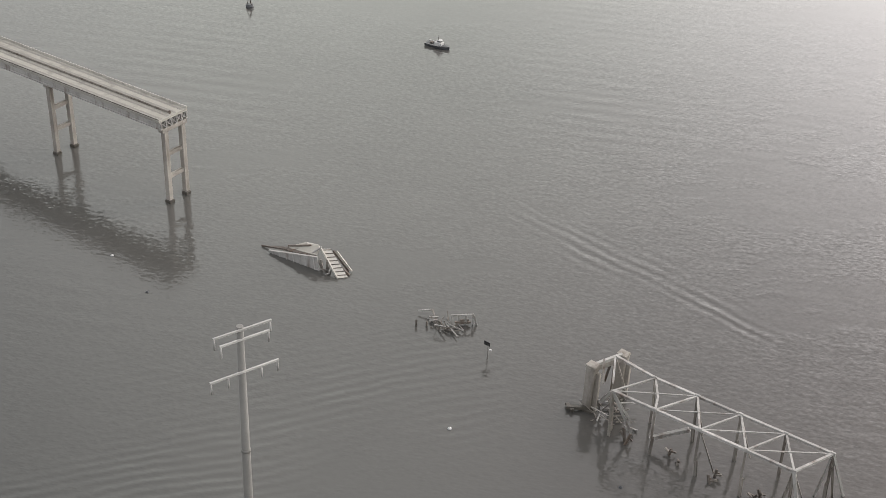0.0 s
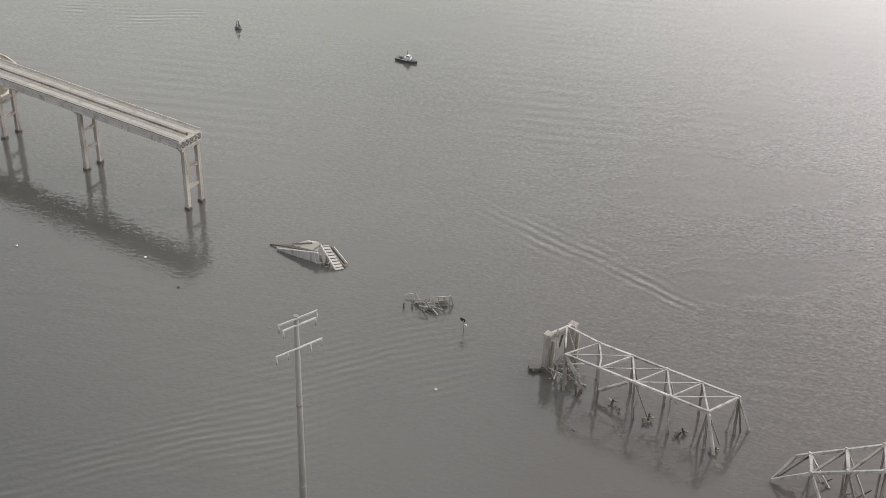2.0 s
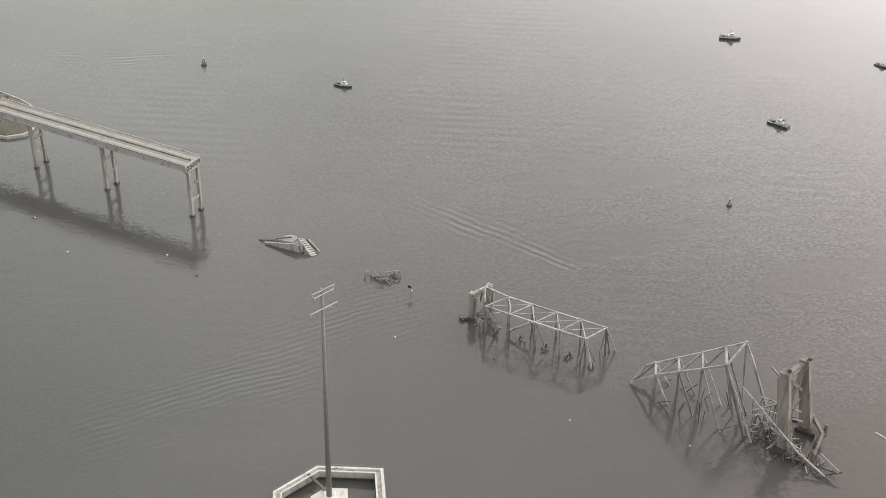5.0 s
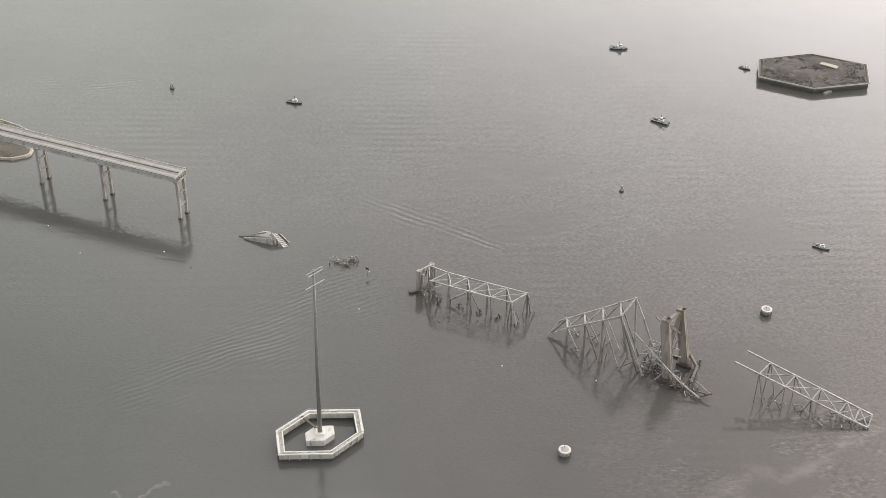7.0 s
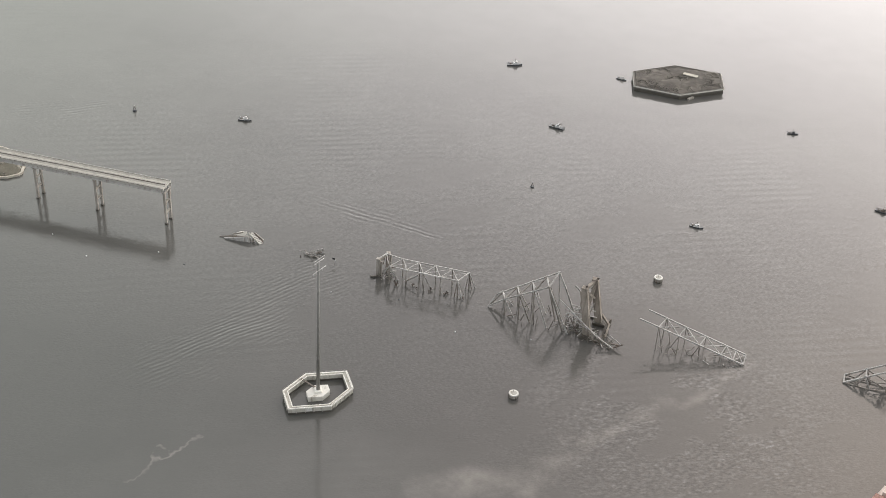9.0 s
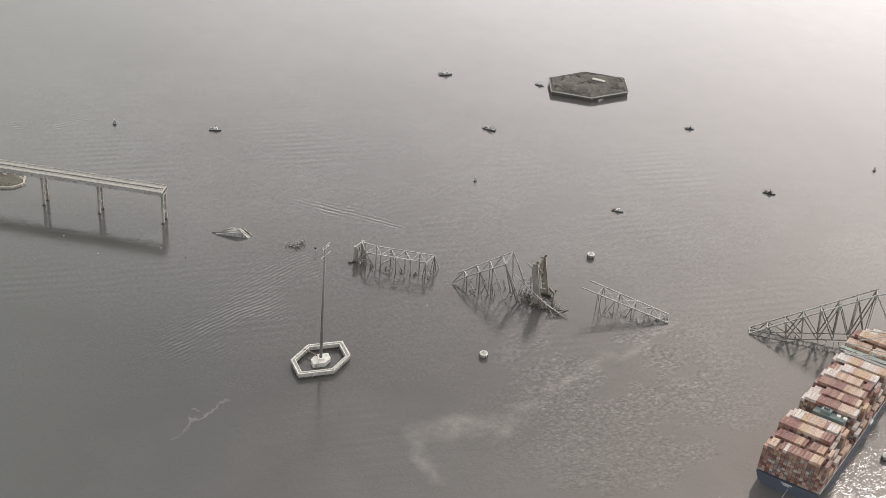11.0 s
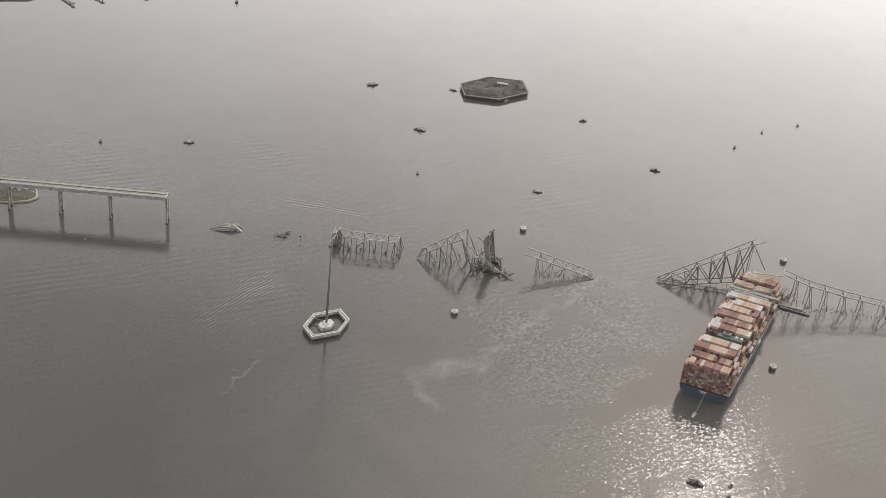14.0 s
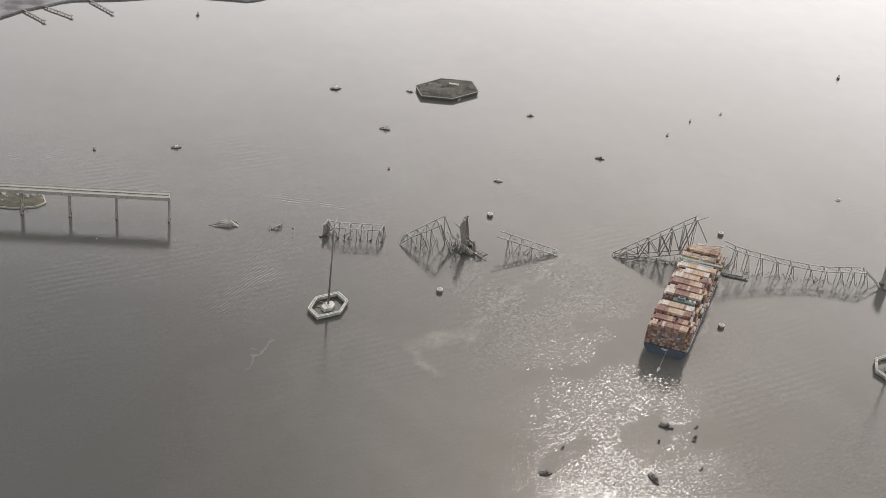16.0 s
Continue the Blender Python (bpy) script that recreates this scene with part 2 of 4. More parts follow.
    for leg, wide, length in (((-118, 213, -34, 206), 12, 4.6), ((-138, 2, -104, 58), 34, 3.4), ((-126, 66, -92, 122), 32, 3.4), ((-391, 243, -350, 275), 16, 4.2)):
        mask, side = trail(*(v * K for v in leg), wide * K)
        away = calc(n, l, "SUBTRACT", side, calc(n, l, "MULTIPLY", wob, 0.85))
        row = calc(n, l, "MULTIPLY", calc(n, l, "SINE", calc(n, l, "MULTIPLY", away, 2 * math.pi / (length * K))), calc(n, l, "MULTIPLY", mask, ramp(n, l, noise_tex(n, l, pos, 0.06, 3), 0.35, 0.6)))
        crests = row if crests is None else calc(n, l, "ADD", crests, row)
    # the paler sheen of broad slicks is painted into the base colour
    slick_sheen = noise_tex(n, l, pos, 0.0055, 5, 0.55)
    mud = mixer(n, l, ramp(n, l, patch, 0.35, 0.65), (0.098, 0.095, 0.088), (0.114, 0.110, 0.102))
    mud = mixer(n, l, calc(n, l, "MULTIPLY", ramp(n, l, slick_sheen, 0.45, 0.7), 0.6), mud, (0.148, 0.147, 0.136))
    # base colour darker and greener towards the south-west, unchanged round the wreck
    dark_green = calc(n, l, "MULTIPLY", ramp(n, l, calc(n, l, "ADD", xyz.outputs[0], calc(n, l, "MULTIPLY", wob, 2.5)), 110 * K, -150 * K), ramp(n, l, xyz.outputs[1], 200 * K, 0.0))
    mud = mixer(n, l, calc(n, l, "MULTIPLY", dark_green, 0.85), mud, (0.062, 0.065, 0.058))
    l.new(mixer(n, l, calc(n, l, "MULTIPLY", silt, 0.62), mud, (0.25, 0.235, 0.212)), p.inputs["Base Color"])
    calm = ramp(n, l, slick, 0.535, 0.565)
    l.new(calc(n, l, "ADD", 0.05, calc(n, l, "MULTIPLY", calm, 0.02)), p.inputs["Roughness"])
    p.inputs["IOR"].default_value = 1.62
    fine_h = calc(n, l, "MULTIPLY", fine, calc(n, l, "SUBTRACT", 1.0, calc(n, l, "MULTIPLY", calm, 0.7)))
    high = calc(n, l, "ADD", calc(n, l, "ADD", calc(n, l, "MULTIPLY", fine_h, 0.05), calc(n, l, "MULTIPLY", mid, 0.05)), calc(n, l, "ADD", calc(n, l, "MULTIPLY", trains, 0.035), calc(n, l, "MULTIPLY", crests, 0.05)))
    # the ship shelters the water to its east a little, and the open water beyond the bridge lies calmer
    lee = ramp(n, l, trail(360 * K, 44 * K, 610 * K, -11 * K, 120 * K)[0], 0.0, 0.6)
    still = calc(n, l, "MULTIPLY", calc(n, l, "SUBTRACT", 1.0, calc(n, l, "MULTIPLY", lee, 0.15)), calc(n, l, "SUBTRACT", 1.0, calc(n, l, "MULTIPLY", ramp(n, l, xyz.outputs[1], 270 * K, 520 * K), 0.75)))
    high = calc(n, l, "MULTIPLY", high, still)
    bump = n.new("ShaderNodeBump")
    bump.inputs["Strength"].default_value, bump.inputs["Distance"].default_value = 0.6, 1.0
    # small facets, longer across the wind than along it
    facet = n.new("ShaderNodeTexNoise")
    facet.inputs["Scale"].default_value, facet.inputs["Detail"].default_value, facet.inputs["Roughness"].default_value = 3.0, 2.0, 0.6
    l.new(turn.outputs[0], facet.inputs["Vector"])
    # a breeze raises steeper wavelets off the ship's stern, between glassy slicks
    gust = calc(n, l, "MULTIPLY", calc(n, l, "MAXIMUM", ramp(n, l, trail(175 * K, 60 * K, 275 * K, -215 * K, 135 * K)[0], 0.05, 0.6), calc(n, l, "MULTIPLY", ramp(n, l, trail(340 * K, 20 * K, 440 * K, -160 * K, 70 * K)[0], 0.0, 0.7), 0.3)), calc(n, l, "SUBTRACT", 1.0, calc(n, l, "MULTIPLY", calm, 0.9)))
    chop = n.new("ShaderNodeTexNoise")
    chop.inputs["Scale"].default_value, chop.inputs["Detail"].default_value, chop.inputs["Roughness"].default_value = 1.35, 2.0, 0.55
    l.new(turn.outputs[0], chop.inputs["Vector"])

    def slope(colour, spread, much):
        """Tilts of the surface from a noise colour."""
        out = colour
        for op, b in (("SUBTRACT", (0.5, 0.5, 0.5)), ("MULTIPLY", spread)):
            v = n.new("ShaderNodeVectorMath")
            v.operation = op
            v.inputs[1].default_value = b
            l.new(out, v.inputs[0])
            out = v.outputs[0]
        v = n.new("ShaderNodeVectorMath")
        v.operation = "SCALE"
        l.new(out, v.inputs[0])
        l.new(much, v.inputs["Scale"])
        return v.outputs[0]

    size = calc(n, l, "MULTIPLY", still, calc(n, l, "SUBTRACT", 1.0, calc(n, l, "MULTIPLY", calm, 0.5)))
    tilts = n.new("ShaderNodeVectorMath")
    tilts.operation = "ADD"
    l.new(slope(facet.outputs["Color"], (0.15, 0.20, 0.0), size), tilts.inputs[0])
    l.new(slope(chop.outputs["Color"], (0.30, 0.40, 0.0), gust), tilts.inputs[1])
    up = n.new("ShaderNodeVectorMath")
    up.operation = "ADD"
    up.inputs[1].default_value = (0, 0, 1)
    l.new(tilts.outputs[0], up.inputs[0])
    unit = n.new("ShaderNodeVectorMath")
    unit.operation = "NORMALIZE"
    l.new(up.outputs[0], unit.inputs[0])
    l.new(unit.outputs[0], bump.inputs["Normal"])
    l.new(high, bump.inputs["Height"])
    l.new(bump.outputs[0], p.inputs["Normal"])
    return m


WATER = water_surface()


# ---- mesh tools ----
def part(name, bm, material, parent=None, label=""):
    """One mesh object, in metres, from a bmesh in survey units."""
    for v in bm.verts:
        v.co *= K
    data = bpy.data.meshes.new(name)
    bm.to_mesh(data)
    bm.free()
    data.materials.append(material)
    ob = new(name, data)
    if parent:
        ob.parent = parent
    return tagged(ob, label)


def thing(name, x, y, z=0.0, turn=0.0, label="", category="", group="", kind="", size=(1, 1, 1)):
    """An Empty at a thing's base."""
    ob = new(name)
    ob.matrix_basis = pose(x * K, y * K, z * K, 0, 0, turn)
    ob.scale = size
    ob.empty_display_size = 0.5
    return tagged(ob, label, category, group, kind)


def box(bm, sx, sy, sz, m=None):
    """A box that stands on z = 0 of m."""
    made = bmesh.ops.create_cube(bm, size=1.0)["verts"]
    bmesh.ops.transform(bm, verts=made, matrix=(m or Matrix()) @ Matrix.Diagonal((sx, sy, sz, 1)) @ Matrix.Translation((0, 0, 0.5)))
    return made


def boxed(sx, sy, sz, x=0.0, y=0.0, z=0.0, rx=0, ry=0, rz=0, bevel=0.0):
    bm = bmesh.new()
    box(bm, sx, sy, sz)
    if bevel:
        bmesh.ops.bevel(bm, geom=bm.edges[:], offset=bevel, segments=1, affect="EDGES")
    bm.transform(pose(x, y, z, rx, ry, rz))
    return bm


def tube(r0, r1, high, sides=14, x=0.0, y=0.0, z=0.0, rx=0, ry=0, rz=0):
    bm = bmesh.new()
    bmesh.ops.create_cone(bm, cap_ends=True, segments=sides, radius1=r0, radius2=r1, depth=high)
    bm.transform(pose(x, y, z, rx, ry, rz) @ Matrix.Translation((0, 0, high / 2)))
    for f in bm.faces:
        f.smooth = len(f.verts) == 4
    return bm


def beam(a, b, wide, deep=None, flange=True):
    """A rolled steel member from a to b: web and two flanges, or a plain box."""
    a, b = Vector(a), Vector(b)
    deep = deep or wide
    bm = bmesh.new()
    size = (b - a).length
    if flange:
        box(bm, wide * 0.35, deep, size)
        for s in (-1, 1):
            box(bm, wide, deep * 0.22, size, pose(0, s * deep * 0.42, 0))
    else:
        box(bm, wide, deep, size)
    bm.transform(Matrix.Translation(a) @ (b - a).to_track_quat("Z", "Y").to_matrix().to_4x4())
    return bm


def lerp(a, b, f):
    return Vector(a).lerp(Vector(b), f)


def prism(outline, low, high):
    """An upright prism over an outline of (x, y)."""
    bm = bmesh.new()
    down = [bm.verts.new((x, y, low)) for x, y in outline]
    up = [bm.verts.new((x, y, high)) for x, y in outline]
    bm.faces.new(up)
    bm.faces.new(down[::-1])
    for k in range(len(outline)):
        j = (k + 1) % len(outline)
        bm.faces.new((down[k], down[j], up[j], up[k]))
    bmesh.ops.recalc_face_normals(bm, faces=bm.faces[:])
    return bm


def ring(outer, inner, low, high):
    """An upright wall between two outlines of as many points."""
    bm = bmesh.new()
    rows = [[bm.verts.new((x, y, z)) for x, y in o] for o, z in ((outer, low), (outer, high), (inner, high), (inner, low))]
    count = len(outer)
    for r in range(4):
        for k in range(count):
            j = (k + 1) % count
            bm.faces.new((rows[r][k], rows[r][j], rows[(r + 1) % 4][j], rows[(r + 1) % 4][k]))
    bmesh.ops.recalc_face_normals(bm, faces=bm.faces[:])
    return bm


# ---- water ----
bm = bmesh.new()
bmesh.ops.create_circle(bm, cap_ends=True, segments=96, radius=4300 / K)
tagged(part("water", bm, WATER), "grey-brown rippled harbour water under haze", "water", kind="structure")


# ---- the standing approach bridge ----
def approach_bridge():
    end_x, end_y, turn, top = -210.2, 147.5, 4.5, 29.7
    stations = (0.0, 53.0, 99.5, 147.0, 195.0, 243.0, 291.0)
    bridge = thing("approach_bridge", end_x, end_y, 0, turn, "broken-off concrete road bridge on tall twin-column piers", "bridge")
    size, wide = stations[-1], 12.4
    part("deck", boxed(size, wide, 0.7, -size / 2 + 0.3, 0, top - 0.7), DECKING, bridge, "grey concrete roadway deck")
    for y in (-4.4, -1.7, 1.7, 4.4):
        part("lane_wear", boxed(size - 0.5, 0.7, 0.05, -size / 2, y, top + 0.004), LANE_DARK, bridge, "darker worn wheel track")
    part("median_barrier", boxed(size - 2.0, 0.3, 0.7, -size / 2 - 0.8, 0, top, bevel=0.06), POST_STEEL, bridge, "grimy narrow median barrier")
    part("lamp_stub", boxed(0.5, 0.5, 1.0, -1.2, 0, top + 0.004), DARK_STEEL, bridge, "dark stub at the end of the median")
    for y in (-wide / 2 + 0.15, wide / 2 - 0.15):
        part("parapet", boxed(size, 0.3, 0.75, -size / 2 + 0.3, y, top, bevel=0.06), BARRIER, bridge, "pale concrete barrier")
        part("fascia_rail", boxed(size, 0.16, 0.22, -size / 2 + 0.3, y * 1.028, top + 0.35), DARK_STEEL, bridge, "dark rail along the deck edge")
    for k in range(6):
        y = -wide / 2 + 0.7 + k * (wide - 1.4) / 5
        part("girder", beam((0.6, y, top - 1.9), (-size, y, top - 1.9), 0.9, 2.4), STEEL, bridge, "deep grey steel girder")
    for k in range(5):
        y = -wide / 2 + 1.8 + k * (wide - 1.4) / 5
        for s in (-1, 1):
            part("cross_brace", beam((0.3, y - s * 0.9, top - 2.8), (0.3, y + s * 0.9, top - 0.9), 0.28), STEEL, bridge)
    for x in (-station for station in stations):
        pier = part("pier", boxed(1.9, wide - 1.6, 1.4, x - 0.2, 0, top - 4.5, bevel=0.15), CONCRETE, bridge, "tan concrete cap beam")
        for y in (-3.7, 3.7):
            part("column", boxed(1.7, 1.7, top - 3.6, x - 0.2, y, -1.0, bevel=0.12), CONCRETE, pier)
            part("footing", boxed(2.3, 2.3, 1.9, x - 0.2, y, -0.8, bevel=0.2), WET_CONCRETE, pier, "dark tide-stained base")
        for z in (8.5, 16.5):
            part("strut", boxed(1.0, 6.0, 1.3, x - 0.2, 0, z), CONCRETE, pier)
        for j in range(6):
            part("bearing", boxed(0.9, 0.7, 0.35, x - 0.2, -wide / 2 + 0.7 + j * (wide - 1.4) / 5, top - 3.1), DARK_STEEL, pier)


approach_bridge()


# ---- truss wrecks ----
def debris_tangle(parent, x, y, wide, deep, high, count, seed, material=DARK_STEEL):
    """Bent members that stick out of the water in a heap."""
    rnd = random.Random(seed)
    for _ in range(count):
        a = Vector((x + rnd.uniform(-wide, wide), y + rnd.uniform(-deep, deep), -0.6))
        b = a + Vector((rnd.uniform(-5, 5), rnd.uniform(-3, 3), rnd.uniform(0.1, 1.0) ** 1.5 * high + 0.8))
        part("bent_member", beam(a, b, rnd.uniform(0.13, 0.34)), POST_STEEL if rnd.random() < 0.45 else material, parent)
        if rnd.random() < 0.4:
            part("bent_member", beam(b, b + Vector((rnd.uniform(-4, 4), rnd.uniform(-3, 3), rnd.uniform(-0.5, 0.25) * (b.z + 0.2))), rnd.uniform(0.16, 0.36)), STEEL, parent)


def gusset(parent, p, size=1.6):
    part("gusset_plate", boxed(size, 0.5, size, p[0], p[1], p[2] - size / 2), STEEL, parent)


def truss_anchor():
    """The span by the anchor pier: its deck trusses sunk, the upper lateral frame level above the water."""
    t = thing("sunken_truss_span", -19.2, 148.3, 0, 0, "collapsed grey steel truss span standing on its posts in the water", "truss", size=(1.035, 1, 0.88))
    t_at = Vector((-168, 0, 0))
    far = [Vector((-194.5 + 55.5 * k / 5, 1.6 + 0.75 * k, 17.0 + (1.8 if k == 0 else 0))) - t_at for k in range(6)]
    near = [Vector((-188.5 + 45.5 * k / 4, -9.2 + 0.7 * k, 17.0)) - t_at for k in range(5)]
    for row in (far, near):
        for a, b in zip(row, row[1:]):
            part("chord", beam(a, b, 0.7, 0.75, False), STEEL, t)
        for p in row[1:]:
            gusset(t, p, 1.1)
    for k in range(1, 5):
        bent = lerp(far[k], near[k], 0.55) + Vector((0.7 if k == 1 else 0.0, 0, -0.2))
        part("strut", beam(far[k], bent, 0.5, 0.5, False), STEEL, t)
        part("strut", beam(bent, near[k], 0.5, 0.5, False), STEEL, t)
    for k in range(5):
        part("diagonal", beam(near[k], far[k + 1], 0.46, 0.46, False), STEEL, t)
        if k < 4:
            part("diagonal", beam(near[k], far[k + 2], 0.3), STEEL, t)
    rnd = random.Random(3)
    for row, lean in ((near, 1.6), (far, 1.2)):
        for k, p in enumerate(row):
            low = rnd.uniform(4.5, 7.5)
            part("post", beam(p, (p.x + rnd.uniform(-0.3, 0.3), p.y + lean * 0.5, low), 0.5), POST_STEEL, t)
            part("post", beam((p.x + 0.1, p.y + lean * 0.5, low + 0.2), (p.x + rnd.uniform(-0.5, 0.5), p.y + lean, -2.0), 0.65), POST_STEEL, t)
            if rnd.random() < 0.6:
                part("web_diagonal", beam(p, (p.x + rnd.uniform(2.5, 5.0), p.y + lean, rnd.uniform(1.5, 6)), 0.3), POST_STEEL, t)
    for k, p in enumerate(near):
        for _ in range(2):
            q = p + Vector((rnd.uniform(2, 6), rnd.uniform(0, 6), -17.4))
            heap = Vector((rnd.uniform(-1.2, 1.2), rnd.uniform(-1, 1), rnd.uniform(1.6, 4.5)))
            part("bent_member", beam(q, q + heap, 0.55), DARK_STEEL, t)
            part("bent_member", beam(q + heap * 0.4, q + heap * 0.5 + Vector((rnd.uniform(-1.8, 1.8), rnd.uniform(-1, 1), rnd.uniform(-0.2, 1.6))), 0.5), POST_STEEL, t)
            part("bent_member", beam(q + heap * 0.7, q + heap * 0.3 + Vector((rnd.uniform(-1.6, 1.6), 1.0, 0.4)), 0.4), DARK_STEEL, t)
    a = near[4]
    part("end_leg", beam(a, (a.x + 3.6, a.y + 0.6, 0.2), 0.75, 0.75, False), STEEL, t)
    part("end_leg", beam(a, far[5], 0.6), STEEL, t)
    part("end_leg", beam(a, (a.x - 2.0, a.y + 1.5, 0.2), 0.5), POST_STEEL, t)
    b = far[5]
    part("end_leg", beam(b, (b.x + 3.0, b.y + 5.6, 0.2), 0.55, 0.55, False), STEEL, t)
    part("end_leg", beam(b, (b.x - 2.2, b.y + 1.0, -1.0), 0.42), STEEL, t)
    part("end_leg", beam(b, (b.x + 1.4, b.y + 3.0, 0.0), 0.36), POST_STEEL, t)
    part("loose_member", beam((-11.0, -4.6, 3.0), (-3.0, -1.2, 9.0), 1.0), STEEL, t, "short pale girder stub")
    a = near[0]
    for dx, dy, z, w in ((4.4, 5.0, 0.2, 0.6), (3.0, 6.5, 3.0, 0.45), (-1.0, 4.0, -1.0, 0.8), (-5.0, 5.0, 6.5, 0.5), (-7.5, 9.0, 3.0, 0.5)):
        part("end_leg", beam(a, (a.x + dx, a.y + dy, z), w), STEEL if w < 0.7 else POST_STEEL, t)
    part("snapped_chord", beam(far[0], lerp(far[0], a, 0.75) + Vector((0, 0, -0.4)), 0.5), STEEL, t)
    part("snapped_chord", beam(far[0] + Vector((-2, -2, -1)), a + Vector((-4.5, 3.5, -2.5)), 0.5), POST_STEEL, t)
    debris_tangle(t, -24, -1, 4.0, 3.5, 6.0, 22, 11, POST_STEEL)


truss_anchor()


def anchor_pier():
    p = thing("anchor_pier", -50.0, 149.3, 0, 0, "two grey concrete pier columns with a broken cross beam", "bridge pier", size=(1, 1, 0.95))
    for y, x in ((-3.2, -0.6), (6.2, 2.6)):
        column = part("column", boxed(2.6, 2.4, 15.2, x, y, -1.0, bevel=0.2), CONCRETE, p)
        part("capstone", boxed(2.9, 2.7, 0.7, x, y, 14.2, bevel=0.15), CONCRETE, column)
        part("buttress", boxed(1.2, 1.0, 13.5, x + 1.8, y + 0.3, -1.0, bevel=0.1), CONCRETE, column)
        part("footing", boxed(4.0, 3.6, 1.8, x, y, -1.0, bevel=0.25), WET_CONCRETE, column)
    part("cross_beam", beam((-0.6, -2.6, 14.2), (2.6, 5.6, 14.6), 0.8, 0.9, False), STEEL, p)
    part("cross_beam", beam((-0.4, -2.2, 12.9), (2.4, 5.2, 13.2), 0.7, 1.6, False), CONCRETE, p)
    part("hanger", beam((1.4, 2.2, 12.8), (1.0, 1.0, 7.4), 0.45), DARK_STEEL, p)
    part("fender_timber", boxed(7.0, 1.0, 0.9, -1.6, -5.4, 0.5, rz=36), WET_CONCRETE, p)
    part("fender_timber", boxed(3.2, 0.9, 0.8, -3.8, -6.8, 0.4, rz=-28), WET_CONCRETE, p)


anchor_pier()


def truss_main_left():
    """The piece that rises out of the water towards the main pier and breaks over it."""
    t = thing("tilted_truss", 49.3, 143, 0, 0, "grey steel truss rising out of the water towards a pier", "truss")
    far = [lerp((-17.2, 6.3, 6.8), (22.5, 5.3, 36.3), f) for f in (0, 0.10, 0.34, 0.58, 0.81, 1)]
    near = [lerp((-19.4, -2.0, 4.5), (19.5, -6.9, 31.8), f) for f in (0, 0.26, 0.51, 0.76, 1)]
    near[0] = Vector((-20.4, -0.5, 0.8))
    for row in (far, near):
        for a, b in zip(row, row[1:]):
            part("chord", beam(a, b, 0.85, 0.85, False), STEEL, t)
        for p in row[1:]:
            gusset(t, p, 1.4)
    for k in range(5):
        part("strut", beam(far[k], near[k], 0.95, 0.8, False), STEEL, t)
        part("diagonal", beam(near[k], far[k + 1], 0.7), STEEL if k == 4 else POST_STEEL, t)
    rnd = random.Random(8)
    for row, lean in ((near, -1.5), (far[:5], 1.5)):
        for k, p in enumerate(row):
            if k == 0:
                continue
            if k < 4:
                part("post", beam(p, (p.x + 1.2, p.y + lean, -2.0), 0.7 if row is near else 0.45), POST_STEEL, t)
            part("web_diagonal", beam(p, (p.x + 6.0 + 1.8 * k, p.y + lean, -1.5), 0.6 if row is near else 0.5), STEEL if k % 2 else POST_STEEL, t)
            for _ in range(2):
                part("bent_member", beam((p.x + rnd.uniform(0, 6), p.y + lean, -1), (p.x + rnd.uniform(1, 9), p.y + lean + rnd.uniform(-2, 2), p.z * rnd.uniform(0.15, 0.4)), 0.32), DARK_STEEL if rnd.random() < 0.5 else POST_STEEL, t)
    a, b = near[4], far[5]
    for dx, dy, z in ((16, -1, -1.0), (12.5, 1.5, -1.0), (7, -2, 8.0)):
        part("end_leg", beam(a, (a.x + dx, a.y + dy, z), 0.75, 0.75, False), STEEL if dx > 12 else POST_STEEL, t)
    bend = Vector((b.x + 5.5, b.y + 1, 24))
    part("end_leg", beam(b, bend, 1.0, 1.0, False), STEEL, t)
    part("end_leg", beam(bend, (b.x + 12.5, b.y, 9), 0.9), STEEL, t)
    part("end_leg", beam(b, (b.x + 4, b.y - 1, 0), 0.7), STEEL, t)
    t = thing("truss_wreckage", 54.0, 143, 0, 0, "heap of twisted steel members fallen against the main pier", "bridge wreck", size=(1.08, 1, 1.08))
    part("fallen_chord", beam((20.7, -6, 22.0), (46.0, -11.5, 6.2), 0.62, 0.62, False), STEEL, t, "long pale fallen chord")
    part("fallen_chord", beam((46.0, -11.5, 6.2), (57, -13, 1.5), 0.55, 0.55, False), STEEL, t)
    part("loose_member", beam((27, 6, 26.5), (38, 6, 17.0), 0.6), STEEL, t)
    part("loose_member", beam((27, -1, 17), (42, -1, 16.5), 0.45), STEEL, t)
    part("loose_member", beam((28, -3, 13), (43, 1, 11), 0.45), STEEL, t)
    part("loose_member", beam((25, -2, 10), (37, 3, 17), 0.5), STEEL, t)
    part("loose_member", beam((50, -7, 0), (61, -11, 3.5), 0.6), DARK_STEEL, t)
    part("loose_member", beam((54, -13, 0), (62, -10, 4.0), 0.6), DARK_STEEL, t)
    part("loose_member", beam((53, -8, 7), (61, -10, 3.5), 0.4), STEEL, t)
    part("loose_member", beam((36, -7, 1), (40, 2, 20), 0.45), STEEL, t)
    part("loose_member", beam((44, -9, 1), (39, -4, 15), 0.45), POST_STEEL, t)
    part("loose_member", beam((30, -5, 9), (46, -9, 6), 0.4), STEEL, t)
    debris_tangle(t, 34, -3, 9, 5.0, 9.0, 60, 21)
    debris_tangle(t, 30, 0, 6, 6.0, 15.0, 26, 23, POST_STEEL)
    debris_tangle(t, 44, -9, 9, 2.5, 7.0, 40, 24)
    debris_tangle(t, 54, -9, 4, 3.0, 5.0, 14, 22, POST_STEEL)


truss_main_left()


